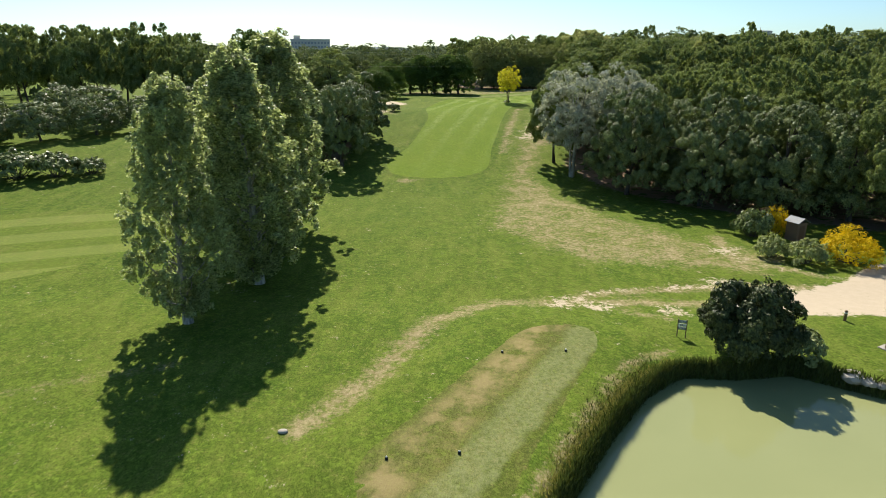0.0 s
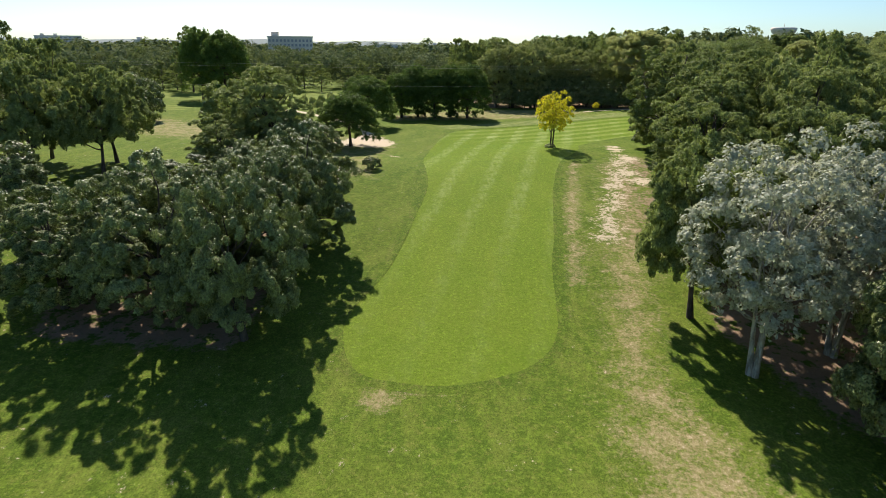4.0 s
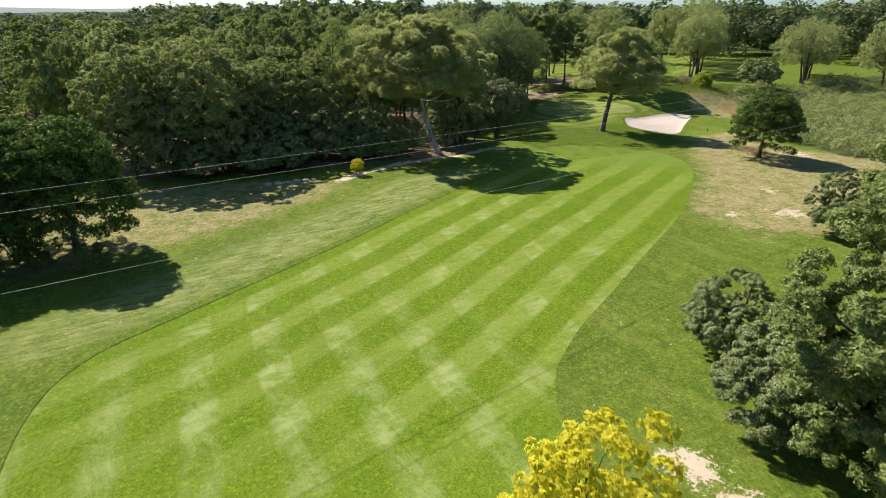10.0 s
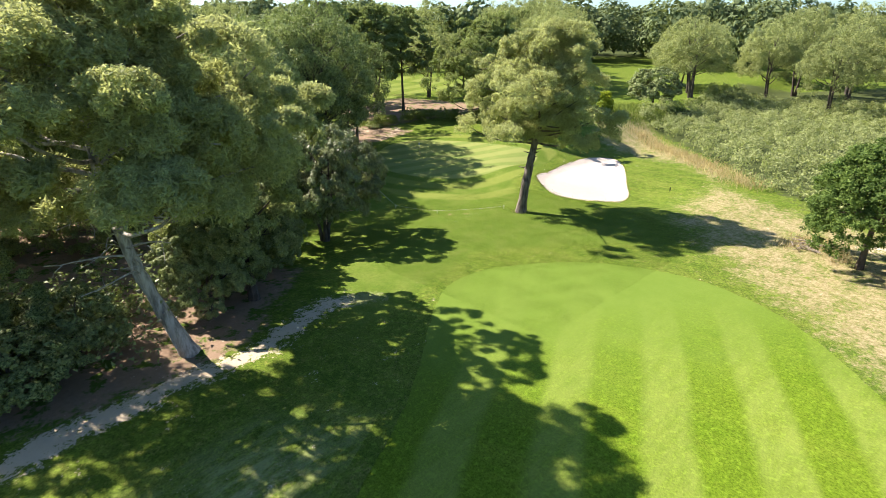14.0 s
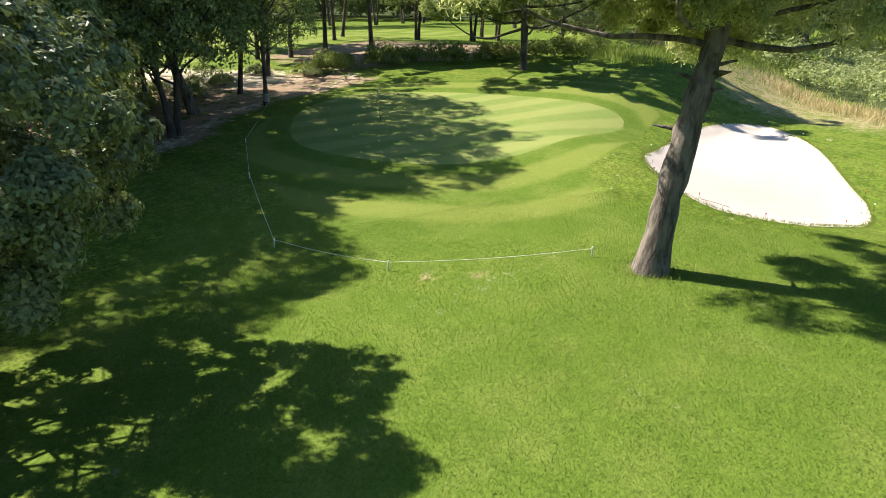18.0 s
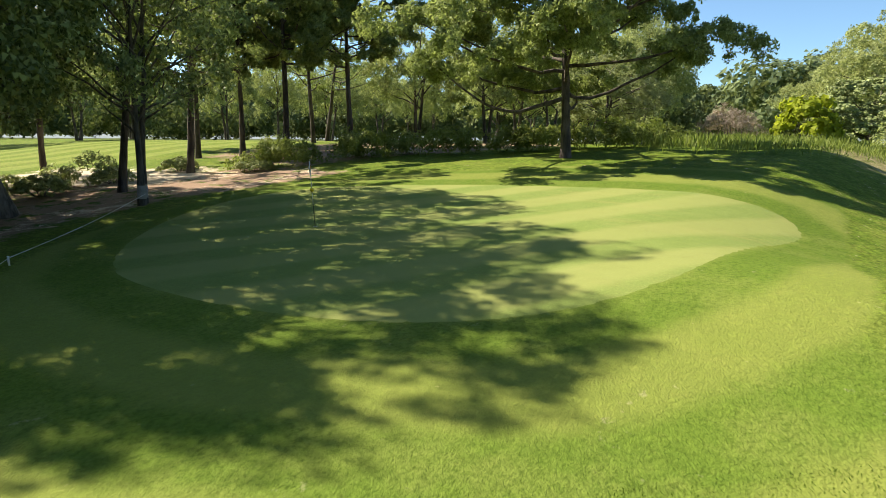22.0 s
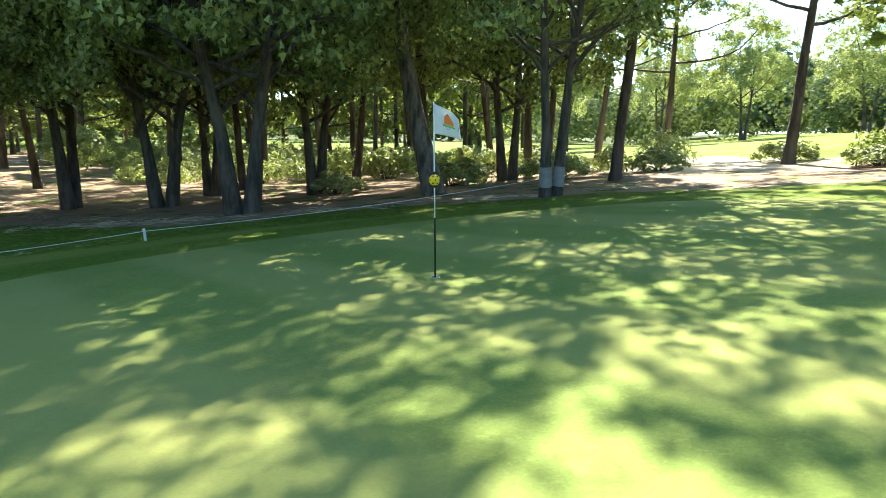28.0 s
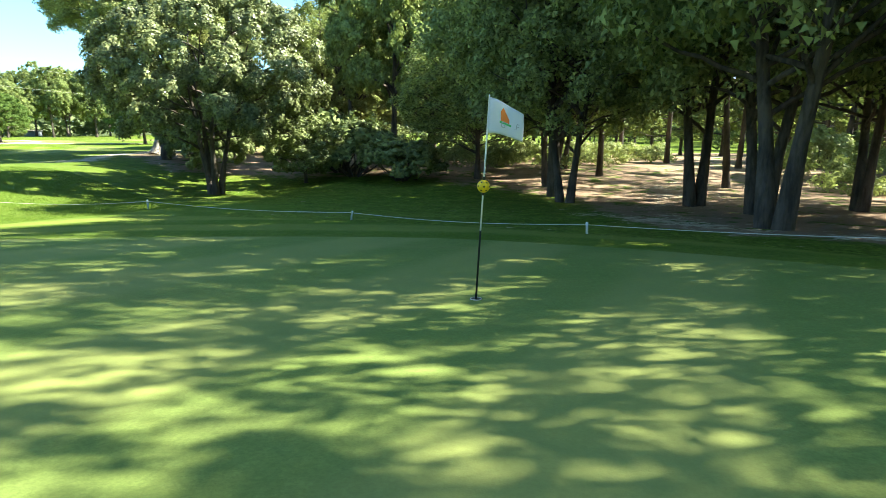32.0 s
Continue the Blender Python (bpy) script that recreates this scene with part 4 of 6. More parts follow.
def species(key, maker, leaf, wood, h, w, variants, split=False, **kw):
    """Meshes of a kind of plant; each variant is shared by all plants that use it."""
    for i in range(variants):
        t, a, c = maker(seed=hash_seed(key) + i, h=h, w=w, **kw)
        MESHES[key, i] = ([quick(key + "_trunk", *p, wood, True) for p in t], [quick(key + "_limb", *p, wood, True) for p in (a if split else [joined(a)])],
                          quick(key + "_crown", *c, leaf), h, w, split)
    MESHES[key] = variants


def hash_seed(key):
    return sum(ord(c) * (i + 3) for i, c in enumerate(key))


count_of = {}


def plant(key, x, y, h, w, label, name, category, group="", rz=None, v=None, sink=0.05, tilt=(0, 0)):
    n = count_of.get(key, 0)
    count_of[key] = n + 1
    v = n % MESHES[key] if v is None else v
    trunks, limbs, crown, h0, w0, split = MESHES[key, v]
    e = new(name)
    e.empty_display_size = 0.2
    rz = (n * 137.5) % 360 if rz is None else rz
    e.matrix_world = pose(x, y, ground_z(x, y) - sink, tilt[0], tilt[1], rz) @ Matrix.Diagonal((w / w0, w / w0, h / h0, 1))
    tagged(e, label, category, group)
    for t in trunks:
        part("trunk", t, e)
    for t in limbs:
        p = part("limb" if split else "branchwork" if trunks else "stemwork", t, e)
        if not split:
            tagged(p, kind="stuff")
    tagged(part("crown" if trunks else "foliage", crown, e), kind="stuff")
    return e


species("pine", make_oak, LEAF_PINE, BARK_PINE, 18, 12, 4, flat=0.72, free=0.7, per=1300, L=0.24, W=0.095, n=84, stems=1, r=0.3, low=0.12, spread=0.05, gaps=0.3)
species("palepine", make_oak, LEAF_NORTH, BARK_PINE, 18, 12, 2, flat=0.72, free=1.0, per=1700, L=0.24, W=0.09, n=54, stems=1, r=0.3, low=0.14, spread=0.05, gaps=0.4, size=0.28)
species("fullpine", make_oak, LEAF_PINE, BARK_PINE, 17.6, 15, 1, flat=0.72, free=0.7, per=1400, L=0.24, W=0.09, n=120, stems=1, r=0.34, low=0.02, spread=0.05, gaps=0.15)
species("lightpine", make_pine, LEAF_PINE, BARK_PINE, 18, 11, 5, per=150, L=0.5, W=0.26, nl=17, low=0.15)
species("roundpine", make_oak, LEAF_PINE, BARK_PINE, 13, 12, 4, flat=0.72, free=0.7, per=1500, L=0.3, W=0.13, n=36, gaps=0.4, stems=1, r=0.28, low=0.16, size=0.28)
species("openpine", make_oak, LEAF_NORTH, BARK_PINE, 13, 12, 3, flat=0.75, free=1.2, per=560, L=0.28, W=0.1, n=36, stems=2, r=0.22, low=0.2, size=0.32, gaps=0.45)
species("tallpine", make_pine, LEAF_PINE, BARK_PINE, 17, 10, 2, per=250, L=0.27, W=0.075, low=0.36, nl=17, open_=0.1, r=0.24)
species("umbrella", make_umbrella, LEAF_UMB, BARK_PINE, 11, 11, 3)
species("groupumbrella", make_umbrella, LEAF_UMB, BARK_PINE, 11, 11, 3, low=0.03)
species("oak", make_oak, LEAF_OAK, BARK_OAK, 13, 13, 3, per=3000, L=0.17, W=0.11, n=48, stems=1, r=0.32, low=0.02, gaps=0.3, size=0.27)
species("lightoak", make_oak, LEAF_OAK, BARK_OAK, 11, 11, 3, per=460, L=0.33, W=0.21, n=48, stems=1, low=0.08)
species("nearoak", make_oak, LEAF_SIDE, BARK_OAK, 15, 11, 3, per=330, L=0.18, W=0.115, n=135, stems=2, low=0.16, r=0.2, spread=0.16, size=0.6, free=0.8)
species("shrub", make_shrub, LEAF_SCRUB, BARK_OAK, 2, 3, 3, per=190, L=0.22, W=0.12)
species("darkshrub", make_shrub, LEAF_OAK, BARK_OAK, 2.5, 3.5, 2, per=200, L=0.26, W=0.15)

# poplars beside the first tee
species("poplar", make_poplar, LEAF_POP, BARK_WHITE, 20, 7, 2, per=230, L=0.24, W=0.125)
for x, y, h, w, v, lb in ((-17.7, 45.6, 18.6, 7.8, 0, "columnar poplar with a pale forked trunk"), (-15.0, 55.4, 21.0, 10.6, 1, "tall columnar poplar with dense fluttering leaves"),
                          (-18.5, 64, 20, 11, 0, "tall columnar poplar in the row by the tee"), (-16.8, 72, 22.3, 12.6, 1, "broadest tall poplar at the end of the row")):
    plant("poplar", x, y, h, w, lb, "poplar_tree", "tree", "poplars by the tee", v=v)

# the lone golden tree on the fairway
species("goldtree", make_oak, LEAF_GOLD, BARK_OAK, 9.6, 6.4, 1, split=True, per=95, L=0.24, W=0.17, n=70, stems=4, low=0.2, r=0.09, gaps=0.45, spread=0.07)
plant("goldtree", 18.45, 166.0, 9.7, 5.9, "golden-leaved young tree with several slim dark stems", "golden_tree", "tree")
plant("shrub", 18.2, 166.1, 0.75, 1.6, "low weeds around the foot of the golden tree", "weed_tuft", "shrub")
species("limetree", make_shrub, LEAF_LIME, BARK_OAK, 2.2, 1.8, 1, per=110, L=0.22, W=0.14)
species("sapling", make_oak, LEAF_GOLD, BARK_OAK, 2.2, 1.8, 1, per=110, L=0.13, W=0.09, n=22, stems=2, low=0.26, r=0.03, gaps=0.4)
plant("sapling", 41.0, 230.9, 2.3, 1.8, "small bright yellow-green sapling on the lawn", "sapling", "tree")
plant("darkshrub", -9.5, 150.6, 1.9, 2.5, "single round clipped bush on the grass", "bush", "shrub")

# umbrella pines left of the bend
for x, y, h, w in ((-9.4, 222, 10.6, 11), (-5.4, 224.4, 12.4, 10.5), (-1.2, 221.5, 11.8, 10.5), (2.8, 223.6, 12.6, 10.5), (6.9, 221.6, 12.6, 11.2)):
    plant("groupumbrella", x, y, h, w, "stone pine with a flat dense crown in a close group", "stone_pine", "tree", "stone pine group")
plant("umbrella", -15.8, 175.2, 9.2, 10.4, "lone stone pine beside the sandy path", "stone_pine", "tree")
plant("umbrella", -15.8, 202.8, 10.4, 11, "stone pine shading the edge of the path", "stone_pine", "tree")
plant("umbrella", -20.6, 231.5, 9.4, 10.5, "stone pine behind the close group", "stone_pine", "tree")
plant("umbrella", 96.2, 208, 9.6, 9.6, "short round stone pine on dry ground", "stone_pine", "tree")

# single large pines
species("leaningpine", make_pine, LEAF_OPEN, BARK_PALE, 19.6, 19, 1, split=True, per=2800, L=0.3, W=0.065, size=0.42, low=0.46, nl=34, lean=(-2.9, -1.5), bow=(-1.2, 1.4), r=0.42, sub=4)
leaner = plant("leaningpine", 56.7, 235.4, 19.2, 19, "big leaning pine with a bare pale trunk", "leaning_pine", "tree", rz=0)
rg = np.random.default_rng(77)
for i in range(9):
    zz = 5.2 + 0.55 * i
    k = (zz / 18.2) ** 1.2
    a0 = np.array([-2.9 * k - 1.2 * math.sin(math.pi * zz / 18.2), -1.5 * k + 1.4 * math.sin(math.pi * zz / 18.2), zz])
    az = radians((200, 250, 175, 300, 225, 330, 190, 260, 150)[i])
    tip = a0 + np.array([math.cos(az), math.sin(az), 0.1]) * rg.uniform(2.2, 4.2) + [0, 0, rg.uniform(-0.8, 0.6)]
    twigs = [limb(a0, tip, 0.075, rg, 0.3)]
    for t in (0.45, 0.65, 0.8):
        q = a0 + (tip - a0) * t
        twigs.append(limb(q, q + rg.normal(size=3) * [0.9, 0.9, 0.6], 0.03, rg))
    part("dead_branch", quick("dead_branch", *joined(twigs), BARK_DEAD, True), leaner, "bare grey dead branch")
species("bunkerpine", make_pine, LEAF_OPEN, BARK_MID, 16.2, 13.5, 1, split=True, per=1700, L=0.25, W=0.045, size=0.42, low=0.4, nl=44, lean=(2.5, -1.5), r=0.46, sub=4, open_=-0.2, arm=0.2, droop=0.1)
plant("bunkerpine", 92.3, 236.0, 17.2, 13.8, "pine with a thick scarred trunk beside the bunker", "bunker_pine", "tree", rz=0)
species("backpine", make_pine, LEAF_PINE, BARK_PINE, 15.5, 17, 1, split=True, per=1250, L=0.25, W=0.09, low=0.2, nl=38, lean=(0.5, 0.3), r=0.27, arm=0.42, open_=0.05, sub=4)
plant("backpine", 121.4, 259.4, 15.5, 17, "spreading pine with long bare limbs behind the green", "spreading_pine", "tree", rz=40)
plant("fullpine", 36.8, 162.6, 17.6, 14.5, "full rounded pine at the wood's edge", "pine_tree", "tree")
plant("roundpine", -29.7, 161.8, 13, 14, "bushy pine beside the track", "pine_tree", "tree")
plant("umbrella", -66.8, 264, 20, 16, "tall pine standing alone on the far course", "pine_tree", "tree")
plant("umbrella", -75, 268, 21, 13, "tall pine standing alone on the far course", "pine_tree", "tree")
plant("pine", -90, 300, 23, 12, "tall slender pine far across the course", "pine_tree", "tree")
plant("lightoak", -76, 220.5, 10.6, 9.5, "rounded holm oak on the open course", "holm_oak", "tree")
plant("lightoak", -68, 210, 10.4, 9.5, "rounded holm oak on the open course", "holm_oak", "tree")
for x, y in ((-37.5, 240.5), (-36.6, 249), (-33, 239), (-35.5, 257), (-40.8, 257), (-32.6, 258.5), (-34.5, 268)):
    plant("shrub", x, y, 3.0, 2.2, "young grey olive sapling on the course", "olive_sapling", "tree", "olive saplings")
plant("shrub", -56.5, 221, 2.2, 5.5, "broad low bush on the open course", "bush", "shrub")

# oaks of the bend's inner side
plant("oak", 36.4, 168.6, 6.6, 8.2, "small round holm oak at the wood's edge", "holm_oak", "tree", v=0)
plant("oak", 34.6, 154.4, 5.4, 7.4, "grey-green holm oak beside bare ground", "holm_oak", "tree", v=1)
plant("oak", 40.8, 175.4, 5.6, 6.2, "small holm oak beside the dry ground", "holm_oak", "tree", v=2)
plant("oak", 70.4, 183.2, 6.2, 6.8, "small holm oak beside the dry ground", "holm_oak", "tree", v=0)
plant("lightoak", 102.1, 190.8, 4.6, 5.5, "low bushy oak on dry ground", "holm_oak", "tree")

# left oaks near the first bend
for x, y, h, w in ((-15.2, 107.2, 14.2, 10.5), (-22.8, 109.5, 13.2, 12), (-30.5, 110, 10, 11), (-16.0, 116, 13, 11), (-14.0, 124.5, 12.4, 11.5), (-24, 120, 9.5, 12), (-19.5, 132, 10, 11),
                   (-27, 130, 7, 10), (-18.2, 141, 8, 9), (-25, 141, 6.5, 9), (-20.5, 150, 7.2, 9), (-18.6, 160.5, 5.6, 7), (-34, 119, 7, 11), (-36, 131, 4.5, 9)):
    plant("oak", x, y, h, w, "dark dense holm oak in the thicket" if h > 10 else "lower bushy holm oak of the thicket", "holm_oak", "tree", "thicket oaks")
for x, y, h, w in ((-24, 153, 15, 11.5), (-29, 146, 9, 8.5)):
    plant("pine", x, y, h, w, "short bushy pine of the thicket", "pine_tree", "tree", "thicket pines")

# silver poplars and the oaks of the wood
species("silver", make_oak, LEAF_SILVER, BARK_WHITE, 18, 12, 1, per=300, L=0.26, W=0.18, n=80, stems=3, low=0.2, r=0.22, gaps=0.25, spread=0.14)
plant("silver", 23.2, 103.6, 18.2, 11.5, "silvery white poplar with several pale stems", "white_poplar", "tree", "white poplars", rz=0)
plant("silver", 30.5, 106.2, 18, 11.5, "silvery white poplar with several pale stems", "white_poplar", "tree", "white poplars", rz=110)
for x, y, h, w in ((29.5, 93.5, 15.5, 12), (36.5, 99.5, 14.5, 13), (38, 87, 14.8, 12.5), (46, 82, 14.2, 12.5), (54, 79, 15, 13), (63, 76, 14.2, 13), (72, 74, 14, 13), (82, 74, 14, 13), (44.5, 93, 14, 13),
                   (53, 90, 14, 13)):
    plant("oak", x, y, h, w, "dense dark holm oak on the wood's edge", "holm_oak", "tree", "edge oaks")
for x, y, h, w in ((26.8, 118, 12.5, 9), (28.6, 127, 14.5, 10.5), (31, 136, 16, 11.5), (34.5, 144.5, 17, 12.5), (35.5, 121, 16.5, 11), (40, 131, 17, 11), (42, 152, 17, 12)):
    plant("pine", x, y, h, w, "bushy pine on the wood's edge", "pine_tree", "tree", "edge pines")
for x, y, h, w in ((24.6, 125.5, 2.2, 3.4), (26.4, 133, 2.6, 3.8), (29.2, 141, 2.8, 4), (31.6, 148.5, 3.2, 4.5)):
    plant("darkshrub", x, y, h, w, "low dusty shrub on bare ground", "bush", "shrub", "edge shrubs")


def scatter(outline, gap, seed, avoid=()):
    """Spots inside an outline, no two nearer than gap."""
    rng = np.random.default_rng(seed)
    p = np.array(outline)
    lo, hi = p.min(0), p.max(0)
    got = list(avoid)
    first = len(got)
    tries = int((hi - lo).prod() / gap ** 2 * 12)
    cand = rng.uniform(lo, hi, (tries, 2))
    cand = cand[sdist(p, cand[:, 0], cand[:, 1]) < -0.5]
    for c in cand:
        if all((c[0] - q[0]) ** 2 + (c[1] - q[1]) ** 2 > gap * gap for q in got):
            got.append((float(c[0]), float(c[1])))
    return got[first:]


rnd = random.Random(4)
taken = [(o.matrix_world.translation.x, o.matrix_world.translation.y) for o in scene.objects if o.type == "EMPTY"]
for x, y in scatter(WOOD_E, 7.4, 7, taken):
    h = rnd.uniform(13, 19.5)
    plant("roundpine", x, y, h, rnd.uniform(10, 12.5), "pine in the close canopy of the eastern wood", "pine_tree", "tree", "eastern wood")
# the north wood: tall pines along its edge, thinner crowns inside
for x, y, h in ((16.5, 249.5, 19.5), (21, 247.5, 18.6), (26, 246.5, 19.6), (32, 249.5, 17.4), (31, 258, 19), (37.5, 249.5, 17), (42.5, 248, 15.5)):
    plant("palepine", x, y, h, rnd.uniform(10.5, 13), "tall pine on the north wood's edge", "pine_tree", "tree", "north wood edge")
for x, y, h, w in ((45.2, 247, 19, 8), (50.5, 250.5, 19, 8)):
    plant("tallpine", x, y, h, w, "tall slim pine on the north wood's edge", "pine_tree", "tree", "north wood edge")
plant("palepine", 63.4, 238.8, 18.8, 12, "pine leaning out over the fairway from the thicket", "pine_tree", "tree", "north wood edge", tilt=(8, 0))
for x, y, h, w in ((60.4, 239.2, 7, 6.5), (63.6, 241, 7.2, 6.2), (66.8, 242.8, 6.8, 5.6), (70, 244.6, 6, 4.6)):
    plant("oak", x, y, h, w, "bushy holm oak beside the leaning pine", "holm_oak", "tree", "undergrowth oaks")
for x, y, h, w in ((20, 246.8, 8, 8), (27, 245.4, 8.5, 8.5), (34, 244.4, 8.5, 8.5), (41, 242, 8, 8), (47.5, 240.8, 8, 8)):
    plant("oak", x, y, h, w, "dense holm oak before the north wood", "holm_oak", "tree", "undergrowth oaks")
for x, y, h, w in ((24, 243.5, 5, 6), (31, 241, 4.6, 6), (34.8, 240.5, 5.2, 6), (44.5, 238.5, 4.2, 5.5), (48.5, 237.4, 4.2, 5.5), (52.5, 239.5, 4.2, 5.5)):
    plant("lightoak", x, y, h, w, "low holm oak under the tall pines", "holm_oak", "tree", "undergrowth oaks")
taken = [(o.matrix_world.translation.x, o.matrix_world.translation.y) for o in scene.objects if o.type == "EMPTY"]
track_pts = [(a[0] + (b[0] - a[0]) * t / 6, a[1] + (b[1] - a[1]) * t / 6) for a, b in zip(TRACK[:-1], TRACK[1:]) for t in range(6)]
for x, y in scatter([(12, 252), (30, 247), (44, 247), (57, 249), (68, 252), (66, 262), (60, 268), (54, 284), (70, 296), (60, 325), (5, 325), (5, 275)], 7.6, 3, taken + track_pts + [(38.6, 252.6), (40.2, 246)]):
    plant("roundpine" if y < 275 else "lightpine", x, y, rnd.uniform(16, 19.5), rnd.uniform(9.5, 12), "pine in the close canopy of the north wood", "pine_tree", "tree", "north wood")

# trees round the green
species("forkoak", make_oak, LEAF_SIDE, BARK_OAK, 13.5, 9.5, 1, per=215, L=0.17, W=0.1, n=90, size=0.5, free=0.8, stems=2, low=0.2, r=0.15, spread=0.12)
forked = plant("forkoak", 102.2, 269.2, 15.4, 9.4, "two-stemmed holm oak with white painted stem feet", "holm_oak", "tree", rz=20)
for stem in MESHES["forkoak", 0][0]:
    rings = np.array([v.co[:] for v in stem.vertices]).reshape(7, 8, 3)
    mids = rings.mean(1)
    girth = np.linalg.norm(rings - mids[:, None], axis=2).mean(1)
    zs = np.linspace(0.3, 0.8, 5)
    band = tube([at_height(mids, z) for z in zs], np.interp(zs, mids[:, 2], girth) * 1.04, 12)
    part("painted_band", quick("painted_band", *band, PALEWASH, True), forked, "worn whitewash band")
species("leanoak", make_pine, LEAF_SIDE, BARK_MID, 17.5, 11, 1, per=200, L=0.18, W=0.085, low=0.36, nl=26, lean=(0.6, -0.6), bow=(-1.9, 0.5), r=0.3, sub=4)
plant("leanoak", 97.8, 271.4, 22, 12.4, "tall tree with a stout leaning grey trunk", "leaning_tree", "tree", rz=0)
for x, y, h, w, v in ((93.6, 266.4, 18.6, 11.8, 0), (80.6, 263.4, 18.5, 12, 1), (76, 264, 13.5, 9.5, 2), (83.6, 263.2, 13, 9, 2), (88.4, 268.8, 18, 11, 0), (86.5, 273.5, 17, 10, 1), (84.6, 268.2, 18.5, 11, 2), (91.4, 274.2, 18.5, 11, 0), (98.4, 279.4, 18, 11, 1), (72, 260.5, 9.5, 9, 0), (67, 266.5, 13.5, 10, 2)):
    plant("nearoak", x, y, h, w, "many-stemmed holm oak shading the green's edge", "holm_oak", "tree", "greenside oaks", v=v)
species("lawnoak", make_oak, LEAF_LAWN, BARK_OAK, 10, 11, 1, per=1500, L=0.15, W=0.085, n=84, stems=4, low=0.2, r=0.17, spread=0.14)
plant("lawnoak", 76.4, 246.6, 10.7, 10.4, "broad sunlit holm oak with several stems on the lawn's edge", "holm_oak", "tree")
plant("lightoak", 72.0, 250.4, 4, 4.5, "small bushy oak beside the broad one", "holm_oak", "tree")
for x, y, h, w in ((103.6, 274.4, 16, 8.5), (109.8, 279.2, 15, 9), (105.1, 290.1, 14.5, 9), (98.6, 282.8, 15, 9), (99.4, 283.6, 14, 8), (101, 291.5, 15, 9), (94.5, 279.5, 15.5, 9), (90.5, 279.5, 16, 8), (88.4, 283.5, 16, 8), (84, 280.5, 15.5, 8), (81.5, 284.5, 16, 8), (77.5, 281.5, 15.5, 8), (74, 284.5, 16, 8),
                   (83, 289, 16, 8), (89, 290.5, 16, 9), (95, 289, 15.5, 9), (70.5, 280, 15, 8), (66, 279, 15, 8), (62, 275.5, 15, 8), (92, 299, 15, 9), (82, 299, 16, 9), (74, 294, 16, 9), (131, 294, 15, 10), (136, 298, 15, 10),
                   (86, 276.4, 15, 8), (76, 273.5, 15.5, 8), (71, 268, 15, 8)):
    plant("tallpine", x, y, h, w, "tall slim pine with a bare lower trunk", "pine_tree", "tree", "greenside pines", tilt=(5 * math.sin(x * 2.3), 7 * math.sin(y * 1.7)))
species("shadepine", make_pine, LEAF_PINE, BARK_PINE, 17, 11, 2, per=1000, L=0.27, W=0.1, low=0.4, nl=26, r=0.24, sub=4)
for x, y, h, w in ((115.6, 288.8, 18, 10), (117.8, 286, 17, 10), (118.6, 281.4, 17.5, 11.5), (123.4, 279.6, 16.5, 11), (120.8, 299, 16, 10)):
    plant("shadepine", x, y, h, w, "full-crowned pine with a bare lower trunk", "pine_tree", "tree", "greenside pines")
for x, y, h, w in ((64, 286, 3.0, 4), (101, 277.5, 1.2, 2.4), (96.5, 277, 1.3, 2.6), (90, 284, 1.8, 3), (105, 279, 1.1, 2), (112, 275.6, 0.9, 2.2), (110, 281, 1.0, 2.2),
                   (98.6, 286, 1.7, 3), (92.5, 274, 1.0, 2.2)):
    plant("shrub", x, y, h, w, "low leafy undergrowth on the wood floor", "undergrowth", "shrub", "wood undergrowth")
for x, y, h, w in ((70, 253, 3.6, 5), (72.5, 256, 2.8, 4.5), (68, 252, 4.2, 5.5)):
    plant("darkshrub", x, y, h, w, "dark bushy undergrowth at the lawn's edge", "bush", "shrub", "lawn edge bushes")

taken = [(o.matrix_world.translation.x, o.matrix_world.translation.y) for o in scene.objects if o.type == "EMPTY"]
for x, y in scatter([(60, 286), (74, 296), (92, 302), (91, 318), (86, 336), (60, 336)], 6.2, 8, taken + track_pts):
    plant("lightpine", x, y, rnd.uniform(18, 22), rnd.uniform(8, 10), "close-standing pine deep in the north wood", "pine_tree", "tree", "north wood")
# open side beyond the green
species("olive", make_oak, LEAF_OLIVE, BARK_OAK, 8, 8, 1, per=420, L=0.2, W=0.08, n=50, stems=2, low=0.12, r=0.16)
plant("olive", 137, 264.5, 7.6, 9, "grey-green olive-like tree behind the hedge", "olive_tree", "tree")
for x, y, h, w in ((138.5, 286.5, 14, 11), (143, 281, 13.5, 11), (147.5, 276, 12.5, 10), (153, 284, 14, 12), (160, 292, 14, 12)):
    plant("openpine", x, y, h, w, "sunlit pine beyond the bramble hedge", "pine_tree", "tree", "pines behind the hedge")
plant("lightoak", 162, 250.5, 7.5, 10, "rounded oak beyond the weeds", "holm_oak", "tree")
species("greybush", make_shrub, LEAF_GREY, BARK_OAK, 3, 3.4, 1, per=200, L=0.3, W=0.03)
plant("greybush", 141, 256.5, 3.6, 4, "leafless grey bush among the weeds", "bare_bush", "shrub")
plant("limetree", 141.5, 251.5, 4.4, 3.6, "bright leafy young tree among the weeds", "young_tree", "tree")
